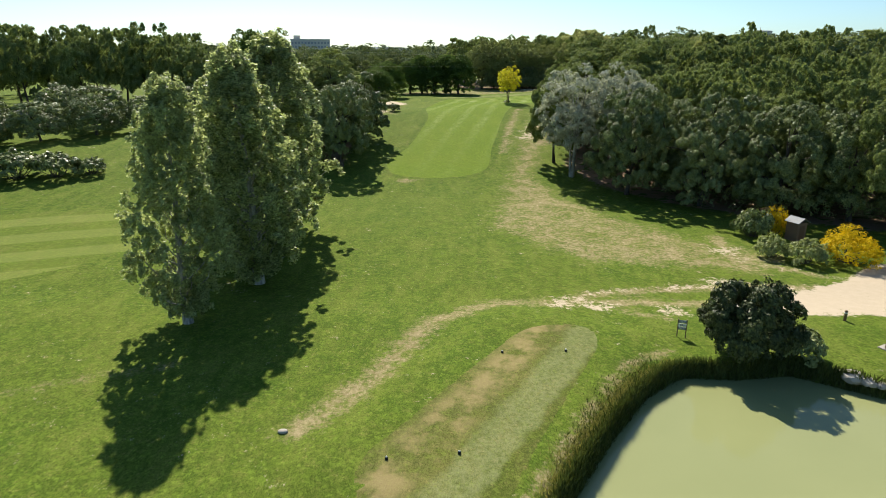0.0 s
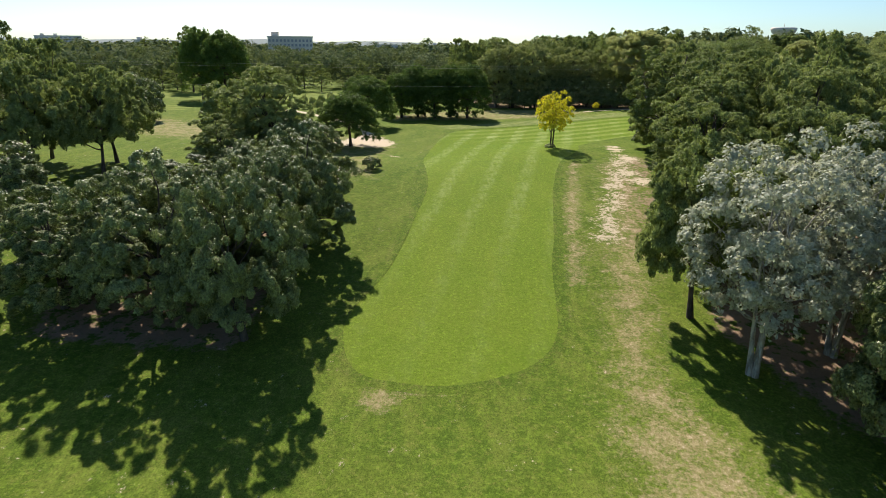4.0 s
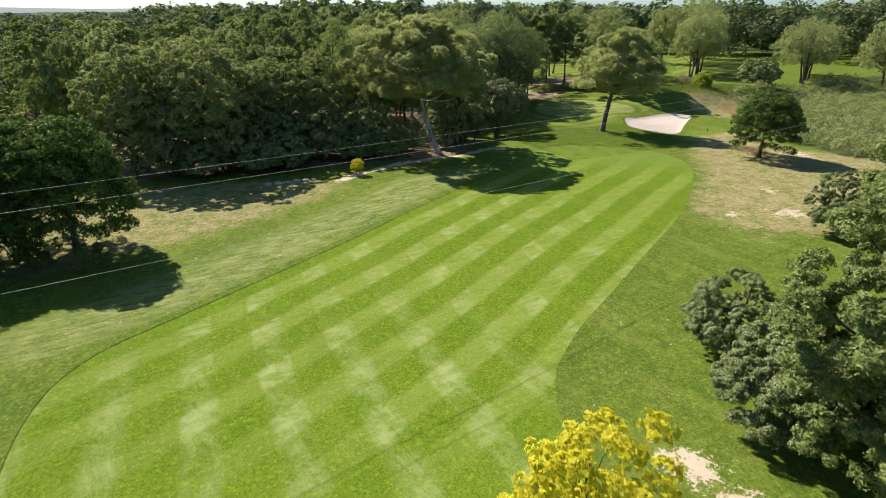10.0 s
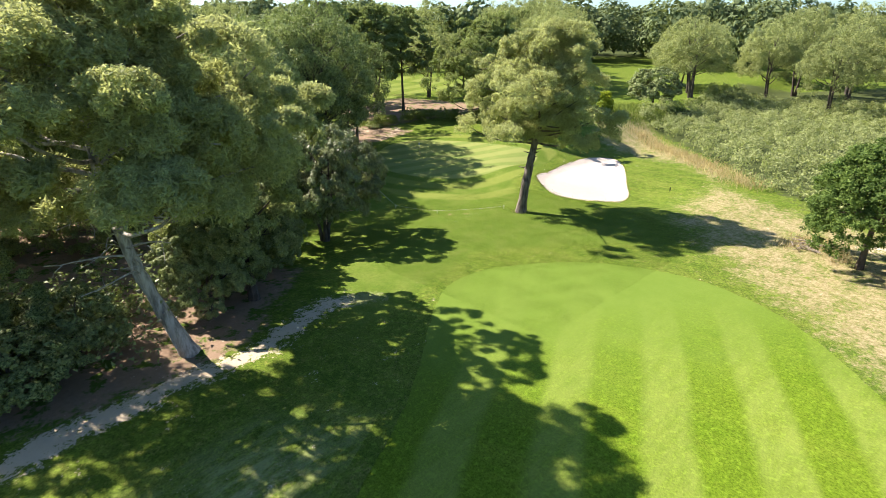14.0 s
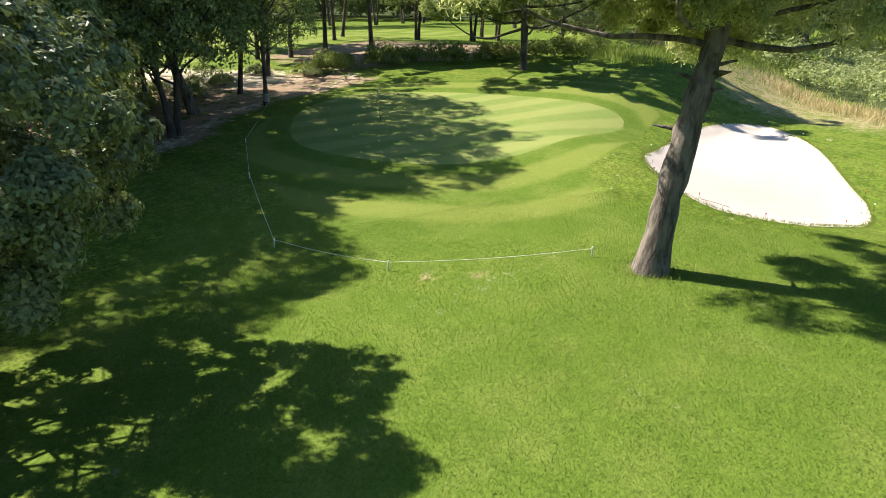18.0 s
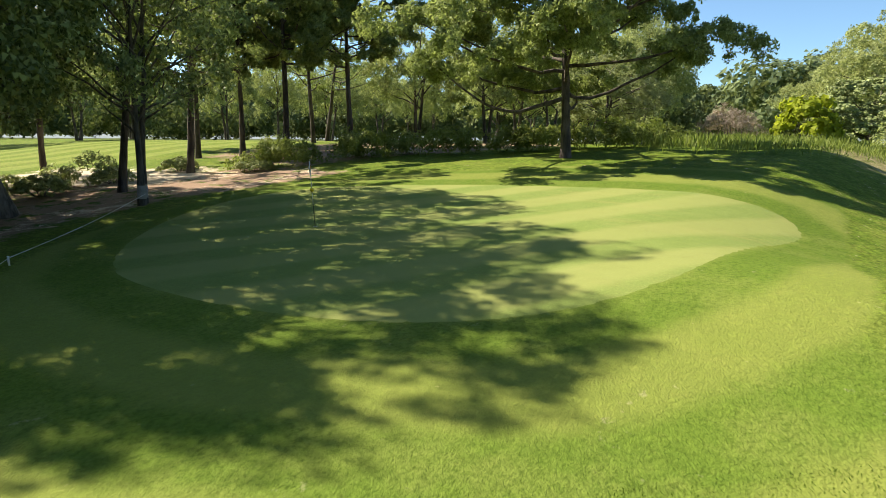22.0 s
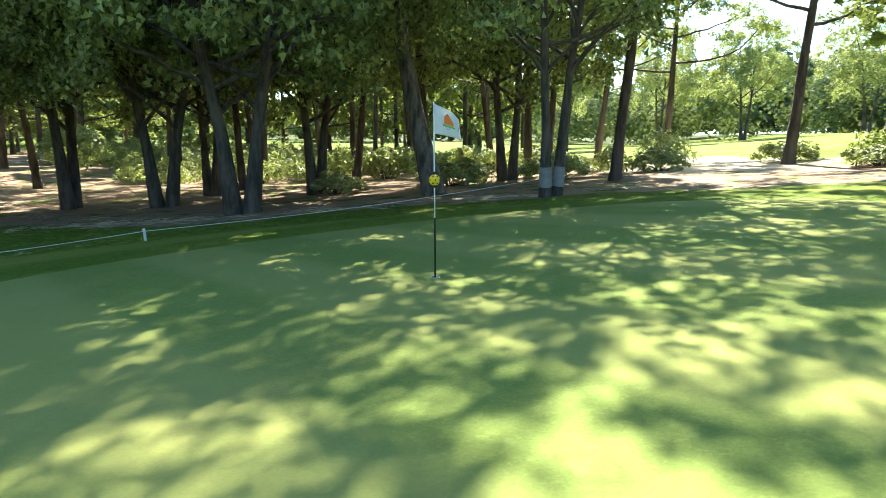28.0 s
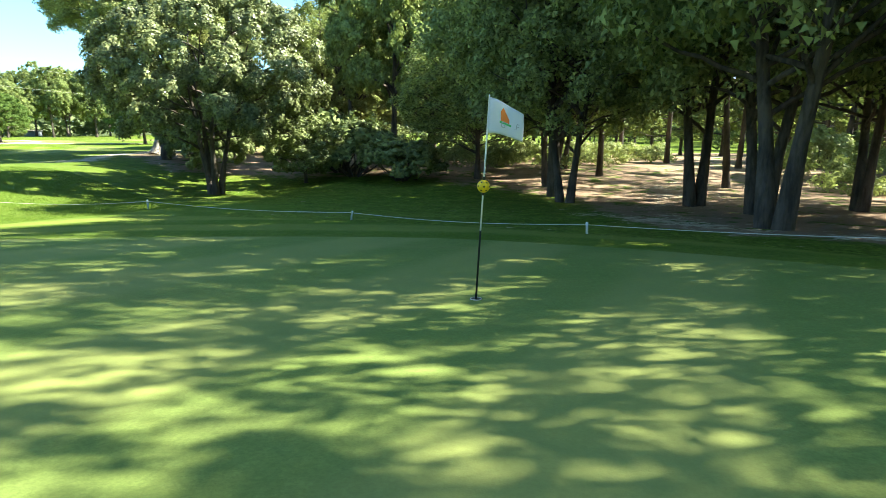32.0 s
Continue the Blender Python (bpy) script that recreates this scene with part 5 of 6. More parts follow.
for x, y, h, w in ((178, 280, 19, 15), (186, 285, 20, 15), (171, 277, 18, 13), (196, 293, 21, 15), (182, 250, 17, 16), (190, 253, 17, 15), (198, 258, 12, 13), (206, 262, 12, 13), (205, 240, 19, 16), (190, 225, 17, 15),
                   (175, 205, 15, 14), (200, 210, 18, 15), (215, 225, 20, 16), (185, 190, 15, 14), (225, 238, 22, 17), (240, 228, 23, 18), (228, 210, 21, 17),
                   (250, 243, 23, 18), (208, 303, 22, 16), (220, 313, 23, 17), (203, 314, 21, 15), (235, 325, 24, 18), (215, 190, 19, 16), (240, 195, 21, 17), (205, 180, 17, 15)):
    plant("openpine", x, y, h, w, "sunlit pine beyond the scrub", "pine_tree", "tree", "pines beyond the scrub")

for i in range(13):
    plant("openpine", 62 + i * 13 + rnd.uniform(-3, 3), 349 + rnd.uniform(-3, 5), rnd.uniform(17, 22), rnd.uniform(11, 14), "rounded pine behind the far fairway", "pine_tree", "tree", "pines behind the far fairway")
# pond side
species("pondbush", make_oak, LEAF_POND, BARK_OAK, 5, 7, 1, per=700, L=0.26, W=0.12, n=40, stems=5, low=0.03, r=0.08, gaps=0.5, spread=0.16)
plant("pondbush", 22.9, 40.3, 5.7, 6.6, "big glossy dark bush overhanging the pond", "pond_bush", "shrub")
plant("darkshrub", 26.2, 40.2, 2.6, 3.6, "lower spiky shrub beside the pond bush", "bush", "shrub")
species("broom", make_shrub, LEAF_BROOM, BARK_OAK, 3.6, 5.4, 1, per=260, L=0.2, W=0.12, n=24)
plant("broom", 43.8, 62.4, 3.7, 5.4, "broom bush covered in bright yellow blossom", "broom_bush", "shrub")
plant("broom", 41.0, 72.6, 3.4, 3.2, "small flowering broom at the wood's edge", "broom_bush", "shrub")
plant("shrub", 39.4, 62.2, 2.6, 3.6, "grey-green shrub beside the flowering broom", "bush", "shrub")
plant("shrub", 36.7, 64.2, 2.6, 3.2, "grey-green shrub beside the flowering broom", "bush", "shrub")
plant("darkshrub", 38.2, 71.6, 3.6, 4, "dusky shrub under the edge oaks", "bush", "shrub")
# left bank and hill
for x, y, h, w in ((-59, 90, 4.2, 7), (-54, 91, 3.8, 6), (-64, 88, 4.4, 7), (-50, 93, 2.6, 4), (-70, 86, 4.4, 7)):
    plant("darkshrub", x, y, h, w, "dense dark hedge bush on the bank", "hedge_bush", "shrub", "bank hedge")
for x, y, h, w in ((-62, 118, 7, 9), (-70, 114, 7, 9), (-54, 123, 7, 9), (-78, 112, 7, 9), (-66, 128, 8, 10), (-84, 120, 8, 10), (-76, 132, 8, 10), (-48, 130, 8, 9), (-92, 110, 7, 9), (-95, 128, 8, 10)):
    plant("lightoak", x, y, h, w, "bushy oak on the grassy hill", "holm_oak", "tree", "hill oaks")
for x, y, h in ((-58, 148, 18), (-66, 152, 19.5), (-74, 156, 20), (-82, 152, 19.5), (-90, 160, 20), (-70, 166, 20), (-98, 156, 21), (-52, 142, 16), (-46, 148, 15), (-106, 166, 20), (-60, 160, 19), (-48, 156, 14), (-88, 170, 21), (-115, 158, 20)):
    plant("roundpine", x, y, h, rnd.uniform(10, 13), "tall pine on the grassy hill", "pine_tree", "tree", "hill pines")
for i in range(16):
    plant("lightpine", -120 + i * 6.4 + rnd.uniform(-2, 2), 306 + rnd.uniform(-3, 6) + i * 0.2, rnd.uniform(8.5, 11), rnd.uniform(7, 9), "slim pine in a row across the course", "pine_tree", "tree", "course row")


# ---- masses of small growth, and the woods beyond ----
def mass(name, spots, make, leaf, label, category):
    V, Q = joined([make(*s) for s in spots])
    return tagged(new(name, quick(name, V, Q, leaf)), label, category, kind="stuff")


def tuft_set(line, spread, n, h, seed, w=0.03, closed=False):
    rng = np.random.default_rng(seed)
    pts = np.array([tuple(v) for v in curve(line, 0.3, closed)])
    p = pts[rng.integers(0, len(pts), n)] + rng.normal(size=(n, 2)) * spread
    hh = h * rng.uniform(0.45, 1.1, n)
    C = np.c_[p, height(p[:, 0], p[:, 1]) + hh * 0.42]
    D = unit(np.c_[rng.normal(size=(n, 2)) * 0.35, np.ones(n)])
    return blades(C, D, hh, w * np.ones(n) * rng.uniform(0.7, 1.5, n), rng)


def far_tree(x, y, h, w, seed, fine=0):
    rng = np.random.default_rng(seed)
    n = 5
    cs = np.c_[rng.normal(size=(n, 2)) * w * 0.2, h * (0.2 + 0.6 * (np.arange(n) + rng.random(n)) / n)] + [x, y, ground_z(x, y)]
    return clumps(cs, np.full(n, w * 0.36), 170 if fine else 62, w * (0.075 if fine else 0.15), w * (0.06 if fine else 0.12), rng, 0.8, 0.0, 0.15, subs=4, size=0.66)


rng = np.random.default_rng(21)
far = []
for i in range(1500):
    ang, dist = rng.uniform(-75, 95), 330 + 700 * rng.random() ** 1.6
    x, y = 20 - math.sin(radians(ang)) * dist, 120 + math.cos(radians(ang)) * dist
    if sdist([(-130, 225), (-10, 225), (-10, 300), (-40, 312), (-130, 302)], x, y) < 2 or sdist([(70, 292), (260, 292), (260, 350), (60, 348)], x, y) < 2:
        continue
    far.append((x, y, rng.uniform(11, 17) + (6 if ang < -8 else 0), rng.uniform(11, 16), 1000 + i))
for i in range(34):
    far.append((rng.uniform(255, 330), rng.uniform(235, 345), rng.uniform(19, 24), rng.uniform(14, 18), 7000 + i, 1))
for i in range(330):
    x, y = rng.uniform(90, 330), rng.uniform(60, 200)
    if x > 165 or y < 160:
        far.append((x, y, rng.uniform(11, 17), rng.uniform(10, 14), 3000 + i, 1))
for i in range(150):
    x, y = rng.uniform(-170, 10), rng.uniform(316, 420)
    far.append((x, y, rng.uniform(11, 15), rng.uniform(9, 12), 4000 + i, 1))
for i in range(90):
    x, y = rng.uniform(60, 260), rng.uniform(372, 430)
    far.append((x, y, rng.uniform(9, 13), rng.uniform(9, 12), 5000 + i, 1))
for i in range(60):
    x, y = rng.uniform(-190, -110), rng.uniform(60, 220)
    far.append((x, y, rng.uniform(13, 19), rng.uniform(10, 14), 6000 + i))
mass("far_woods", far, far_tree, LEAF_FAR, "wooded plain of pines reaching to the horizon", "woods")

scrub = []
for x, y in scatter([(108, 200), (112, 214), (126, 226), (142, 240), (150, 249), (172, 246), (200, 250), (220, 200), (180, 170), (130, 178)], 2.6, 9):
    scrub.append((x, y, rng.uniform(1.2, 3.0), rng.uniform(2.8, 4.6), int(x * 13 + y)))


def scrub_one(x, y, h, w, seed):
    r2 = np.random.default_rng(seed)
    n = 6
    cs = np.c_[r2.normal(size=(n, 2)) * w * 0.24, h * r2.uniform(0.2, 0.7, n)] + [x, y, ground_z(x, y)]
    return clumps(cs, np.full(n, w * 0.27), 56, 0.27, 0.15, r2, 0.8, 0.3, size=0.42)


mass("scrub", scrub, scrub_one, LEAF_SCRUB, "tangled evergreen scrub on the slope", "scrub")
hedge = [(x + rng.normal() * 0.6, y + rng.normal() * 0.6, rng.uniform(1.2, 2.0), rng.uniform(2.0, 3.0), 70 + i) for i, (x, y) in
         enumerate((v.x, v.y) for v in curve([(112.5, 276), (117, 274.6), (119.4, 270.6), (122.6, 266.4), (126.6, 262), (131, 259.5), (136, 259)], 0.9, False))]


def hedge_one(x, y, h, w, seed):
    r2 = np.random.default_rng(seed)
    n = 6
    cs = np.c_[r2.normal(size=(n, 2)) * w * 0.25, h * r2.uniform(0.15, 0.75, n)] + [x, y, ground_z(x, y)]
    return clumps(cs, np.full(n, w * 0.27), 120, 0.3, 0.07, r2, 0.9, 0.9, size=0.42)


under = []
for outline, gap, sd in (([(50, 262), (64, 252), (69, 262), (66, 271), (54, 279)], 2.0, 61), ([(66, 281), (84, 277), (90, 282), (92, 300), (80, 312), (54, 306), (50, 296)], 2.1, 62), ([(94, 278), (108, 280), (106, 284), (95, 288)], 2.6, 63)):
    for x, y in scatter(outline, gap, sd, track_pts):
        under.append((x, y, rng.uniform(0.6, 1.9), rng.uniform(1.6, 2.8), int(x * 17 + y * 3)))
thick = []
for outline, sd in (([(12, 249.5), (29, 244.6), (41, 238.4), (54, 236.6), (58, 238.5), (60, 243), (55, 246), (48, 245.5), (32, 252), (14, 258)], 71),
                    ([(24.5, 118), (27.5, 133), (33, 146), (36, 160), (46, 171), (52, 168), (42, 158), (37, 142), (32, 128), (29, 116)], 72),
                    ([(28, 98), (34, 88.5), (44, 78.5), (56, 73.5), (74, 69.5), (84, 70), (84, 76), (60, 80), (48, 85), (38, 94), (31, 104)], 73)):
    for x, y in scatter(outline, 2.5, sd):
        thick.append((x, y, rng.uniform(2.6, 5.6), rng.uniform(3.4, 5.4), int(x * 11 + y * 7)))
mass("edge_thicket", thick, scrub_one, LEAF_OAK, "dense dark thicket filling the woods' edges", "thicket")
mass("wood_undergrowth", under, hedge_one, LEAF_SCRUB, "green leafy undergrowth on the north wood's floor", "undergrowth")
mass("bramble_hedge", hedge, hedge_one, LEAF_WEED, "rank hedge of tall weeds and brambles", "hedge")
weeds = [tuft_set([(128, 252.5), (138, 248.5), (148, 246), (160, 246)], 1.6, 5000, 0.7, 31, 0.05), tuft_set([(132, 257), (142, 252.5), (156, 250.5)], 2.4, 6000, 1.05, 32, 0.06)]
tagged(new("tall_weeds", quick("tall_weeds", *joined(weeds), LEAF_WEED)), "tall seeding weeds beyond the green", "weeds", kind="stuff")
straw = [tuft_set([(118, 221), (126, 229), (134, 238), (139, 243)], 1.2, 3600, 0.9, 33, 0.05), tuft_set([(98.5, 213.5), (101, 211.8), (97, 209)], 0.7, 900, 0.6, 34, 0.05)]
tagged(new("dry_grass", quick("dry_grass", *joined(straw), LEAF_STRAW)), "tall straw-coloured dry grass", "dry grass", kind="stuff")
sere = [tuft_set([(5.2, 20), (7.3, 25.6), (11.2, 31.7), (14.5, 36.3), (17.6, 39)], 0.3, 4200, 0.5, 41, 0.04), tuft_set([(8, 27.4), (11.8, 33), (15, 37.6)], 0.45, 1500, 0.3, 42, 0.035)]
tagged(new("sere_bank_grass", quick("sere_bank_grass", *joined(sere), LEAF_SERE)), "bleached yellow grass along the pond bank", "grass", kind="stuff")
bank = [tuft_set(POND[-1:] + POND[:9], 0.22, 15000, 0.95, 35, 0.06), tuft_set([(9.5, 29), (12.5, 34), (16.5, 38.6)], 0.7, 2500, 0.35, 36, 0.04)]
tagged(new("pond_bank_grass", quick("pond_bank_grass", *joined(bank), LEAF_BANK)), "long rank grass fringing the pond", "grass", kind="stuff")
rg = np.random.default_rng(52)
SWARD = [(71, 221), (96, 219), (101.5, 230), (99.5, 240), (96, 244), (90, 247), (84, 249), (78, 243), (73, 236)]
gx, gy = rg.uniform(71, 102, 330000), rg.uniform(219, 249, 330000)
keep = (sdist(SWARD, gx, gy) < 0) & (sdist(BUNKER, gx, gy) > 0.3)
tall = 0.045 + 0.03 * np.clip((sdist(APRON, gx, gy) + 1) / 2.5, 0, 1) + 0.02 * np.sin(gx * 1.7 + 2 * np.sin(gy * 0.9)) * np.sin(gy * 1.3)
gx, gy, tall = gx[keep], gy[keep], (tall * rg.uniform(0.6, 1.25, len(gx)))[keep]
way = unit(np.c_[rg.normal(size=(len(gx), 2)) * 0.55, np.ones(len(gx))])
tagged(new("grass_blades", quick("grass_blades", *blades(np.c_[gx, gy, height(gx, gy) + tall * 0.4], way, tall, 0.011 * rg.uniform(0.7, 1.4, len(gx)), rg), LEAF_TURF)),
       "short lawn grass blades before the green", "grass", kind="stuff")
lip = [tuft_set(BUNKER, 0.10, 4200, 0.16, 37, 0.018, True), tuft_set([(92.4, 235.2), (93, 236.2), (92.2, 236.8), (91.6, 236)], 0.3, 420, 0.2, 38, 0.02, True)]
tagged(new("bunker_lip_grass", quick("bunker_lip_grass", *joined(lip), LEAF_WEED)), "shaggy grass along the bunker's lip", "grass", kind="stuff")


# ---- things on the course ----
def lathe(profile, sides=16):
    """Rings of (radius, height) joined into a mesh."""
    bm = bmesh.new()
    rings = [[bm.verts.new((r * math.cos(a * 6.28318 / sides), r * math.sin(a * 6.28318 / sides), z)) for a in range(sides)] for r, z in profile]
    for a, b in zip(rings[:-1], rings[1:]):
        for i in range(sides):
            bm.faces.new((a[i], a[(i + 1) % sides], b[(i + 1) % sides], b[i]))
    bm.faces.new(list(reversed(rings[0])))
    bm.faces.new(rings[-1])
    for fc in bm.faces:
        fc.smooth = len(fc.verts) == 4
    return bm


def block(sx, sy, sz, at=(0, 0, 0), bevel=0.01):
    bm = bmesh.new()
    bmesh.ops.create_cube(bm, size=1, matrix=Matrix.Translation(at) @ Matrix.Diagonal((sx, sy, sz, 1)))
    if bevel:
        bmesh.ops.bevel(bm, geom=bm.edges[:], offset=bevel, segments=2, affect="EDGES")
    return bm


# flagstick in its hole
fx0, fy0 = 102.86, 258.07
fz = ground_z(fx0, fy0) + 0.018
stick = base("flagstick", fx0, fy0, "golf flagstick, black below and white above, in its hole", "flagstick", z=fz)
stick.matrix_world = Matrix.Translation((fx0, fy0, fz)) @ Matrix.Rotation(radians(3.5), 4, (-0.78, -0.62, 0))
part("lower_pole", from_bm("lower_pole", lathe([(0.011, -0.06), (0.011, 0.72), (0.0105, 0.74)], 12), BLACK), stick, "glossy black lower pole")
part("upper_pole", from_bm("upper_pole", lathe([(0.009, 0.735), (0.009, 1.6), (0.008, 2.1), (0.0085, 2.13), (0.004, 2.14)], 12), WHITE), stick, "white upper pole")
part("collar", from_bm("collar", lathe([(0.014, 1.11), (0.015, 1.115), (0.015, 1.14), (0.014, 1.145)], 12), BLACK), stick)
part("collar", from_bm("collar", lathe([(0.014, 1.27), (0.015, 1.275), (0.015, 1.30), (0.014, 1.305)], 12), BLACK), stick)
bm = bmesh.new()
bmesh.ops.create_icosphere(bm, subdivisions=3, radius=0.068, matrix=Matrix.Translation((0, 0, 1.205)))
for fc in bm.faces:
    fc.smooth = True
ball = part("ball", from_bm("ball", bm, YELLOW), stick, "perforated yellow ball on the pole")
# black discs on the skin stand in for the shade inside the perforations
for a, b in [(i * 60, 0) for i in range(6)] + [(30 + i * 60, 38) for i in range(6)] + [(30 + i * 60, -38) for i in range(6)]:
    d = Vector((math.cos(radians(a)) * math.cos(radians(b)), math.sin(radians(a)) * math.cos(radians(b)), math.sin(radians(b))))
    bm = lathe([(0.0105, 0), (0.009, 0.0012)], 10)
    bm.transform(Matrix.Translation(d * 0.0672 + Vector((0, 0, 1.205))) @ d.to_track_quat("Z", "Y").to_matrix().to_4x4())
    part("hole", from_bm("hole", bm, BLACK), ball)
nu, nv = 18, 12
FV, FQ = [], []


def flag_at(u, v):
    """The waving cloth: u along it, v up it, both 0 to 1."""
    droop = 0.12 * u ** 1.5
    return Vector((0.009 + 0.43 * u * (0.94 - 0.05 * v), 0.035 * math.sin(u * 6.5 + v * 1.2) * u ** 0.6, 2.115 - 0.36 * (1 - v) * (1 - 0.12 * u) - droop - 0.05 * u * v))


for side in (-0.0015, 0.0015):
    for j in range(nv + 1):
        for i in range(nu + 1):
            q = flag_at(i / nu, j / nv)
            FV.append((q.x, q.y + side, q.z))
n1 = (nu + 1) * (nv + 1)
for s in range(2):
    for j in range(nv):
        for i in range(nu):
            a = s * n1 + j * (nu + 1) + i
            c = (a, a + 1, a + nu + 2, a + nu + 1)
            FQ.append(c if s else c[::-1])
rim = [i for i in range(nu + 1)] + [j * (nu + 1) + nu for j in range(1, nv + 1)] + [nv * (nu + 1) + i for i in range(nu - 1, -1, -1)] + [j * (nu + 1) for j in range(nv - 1, 0, -1)]
for a, b in zip(rim, rim[1:] + rim[:1]):
    FQ.append((a, b, b + n1, a + n1))
flag = part("flag", quick("flag", FV, FQ, CLOTH, True), stick, "white cloth flag with an orange and green mark")
flag.matrix_local = Matrix.Rotation(radians(54), 4, "Z")


def print_on(name, outline, mat, gap):
    """A printed shape that follows the cloth, on both faces."""
    V, Q = [], []
    for s in (-1, 1):
        n = len(V)
        for u, v in outline:
            q = flag_at(u, v)
            V.append((q.x, q.y + s * gap, q.z))
        Q.append([n + i for i in range(len(outline))])
    me = bpy.data.meshes.new(name)
    me.from_pydata(V, [], Q)
    me.materials.append(mat)
    return part(name, me, flag)


for k in range(6):
    u0, u1 = 0.36 + k * 0.05, 0.36 + (k + 1) * 0.05
    lo = 0.42
    hi0, hi1 = lo + max(0, 0.42 - abs(u0 - 0.46) * 1.5), lo + max(0, 0.42 - abs(u1 - 0.46) * 1.5)
    print_on("orange_print", [(u0, lo), (u1, lo), (u1, hi1 + 0.01), (u0, hi0 + 0.01)], ORANGE, 0.004)
for k in range(6):
    u0, u1 = 0.32 + k * 0.065, 0.32 + (k + 1) * 0.065
    print_on("green_print", [(u0, 0.34), (u1, 0.34), (u1, 0.41), (u0, 0.41)], LEAFPRINT, 0.004)
txt = bpy.data.curves.new("lettering", "FONT")
txt.body, txt.size, txt.extrude = "GOLF", 0.085, 0.0006
txt.materials.append(GREYPRINT)
letters = new("lettering", txt)
letters.parent = flag
letters.matrix_local = Matrix.Translation((0.16, flag_at(0.5, 0.2).y - 0.012, 1.815)) @ Matrix.Rotation(radians(90), 4, "X") @ Matrix.Rotation(radians(-8), 4, "Z")
hole = base("hole_cup", fx0, fy0, "white-lined golf hole around the stick", "hole", z=fz)
part("rim", from_bm("rim", lathe([(0.054, -0.02), (0.056, 0.006), (0.062, 0.008), (0.064, 0.002)], 24), TIN), hole)
# a flat black disc stands in for the shade down the hole
part("shade_disc", from_bm("shade_disc", lathe([(0.053, 0.007), (0.05, 0.0072)], 24), BLACK), hole, "flat black disc for the shade inside the hole")

# rope fence on short stakes
STAKES = [(92.2, 237.9), (87.85, 242.95), (86.8, 247.6), (91.15, 255.33), (95.04, 261.25), (102.0, 268.3)]
fence = base("rope_fence", 91.3, 255.1, "low white rope strung between short white stakes", "fence", z=0)
fence.matrix_world = Matrix.Identity(4)
tops = []
for i, (x, y) in enumerate(STAKES[:5]):
    z = ground_z(x, y) - (0.09 if i > 2 else 0)
    bm = lathe([(0.028, -0.1), (0.028, 0.31), (0.03, 0.315), (0.03, 0.345), (0.02, 0.36)], 10)
    bm.transform(pose(x, y, z, (-5, 4, 3, -6, 2)[i], (3, -4, 2, 4, -3)[i], 0))
    part("stake", from_bm("stake", bm, WHITE), fence)
    tops.append(np.array([x, y, z + 0.30]))
tops.append(np.array([STAKES[5][0], STAKES[5][1], ground_z(*STAKES[5]) + 0.55]))
for a, b in zip(tops[:-1], tops[1:]):
    t = np.linspace(0, 1, 14)
    p = a + (b - a) * t[:, None]
    p[:, 2] = np.maximum(p[:, 2] - 0.10 * np.sin(np.pi * t), height(p[:, 0], p[:, 1]) + 0.03)
    part("rope", quick("rope", *tube(p, np.full(14, 0.0065), 6), ROPE, True), fence)

# overhead cables
for y0, z0, sag in ((193.4, 11.6, 0.5), (191.2, 11.2, 0.5), (189.6, 7.9, 0.4)):
    t = np.linspace(-140, 260, 60)
    p = np.c_[t, y0 + 0.075 * (t - 22), z0 + sag * ((t - 30) / 90) ** 2]
    tagged(new("overhead_cable", quick("overhead_cable", *tube(p, np.full(60, 0.011), 6), WIRE, True)), "thin overhead power cable spanning the fairway", "cable", "overhead cables")


def rake(x, y, rz):
    e = base("bunker_rake", x, y, "wooden bunker rake lying on the sand", "rake", "bunker rakes", z=ground_z(x, y) + 0.05, rz=rz)
    part("handle", quick("rake_handle", *tube([(0, 0, 0.02), (0.5, 0, 0.05), (1.1, 0, 0.06), (1.6, 0, 0.05)], [0.014] * 4, 8), WOOD, True), e)
    part("head", from_bm("rake_head", block(0.05, 0.5, 0.03, (0, 0, 0.0), 0.006), BLACK), e, "black toothed rake head")


rake(101.7, 239.0, 65), rake(101.4, 237.6, 250)
for x, y in ((119.2, 243.4), (120.2, 242.9), (124.0, 241.9), (101.5, 238.9)):
    e = base("marker_peg", x, y, "small red marker peg by the bunker", "peg", "red pegs")
    part("peg", from_bm("peg", lathe([(0.02, -0.03), (0.022, 0.16), (0.028, 0.17), (0.02, 0.2)], 8), RED), e)
for i, q in enumerate(curve(BUNKER, 2.6)):
    c = Vector((110.5, 237.5))
    p = q + (q - c).normalized() * (0.18 if i % 3 else -0.5)
    e = base("bunker_pin", p.x, p.y, "thin pin with a red tip at the bunker's edge" if i % 2 else "thin pin with a white tip at the bunker's edge", "pin", "bunker pins")
    part("shaft", from_bm("pin_shaft", lathe([(0.006, -0.05), (0.006, 0.3), (0.004, 0.31)], 6), BLACK), e)
    part("tip", from_bm("pin_tip", lathe([(0.012, 0.27), (0.026, 0.29), (0.026, 0.33), (0.01, 0.345)], 8), RED if i % 2 else WHITE), e)
e = base("yardage_post", 112.5, 228.5, "short dark post beside the bunker", "post")
part("post", from_bm("post", lathe([(0.06, -0.05), (0.06, 0.42), (0.05, 0.46), (0.02, 0.47)], 12), BLACK), e)

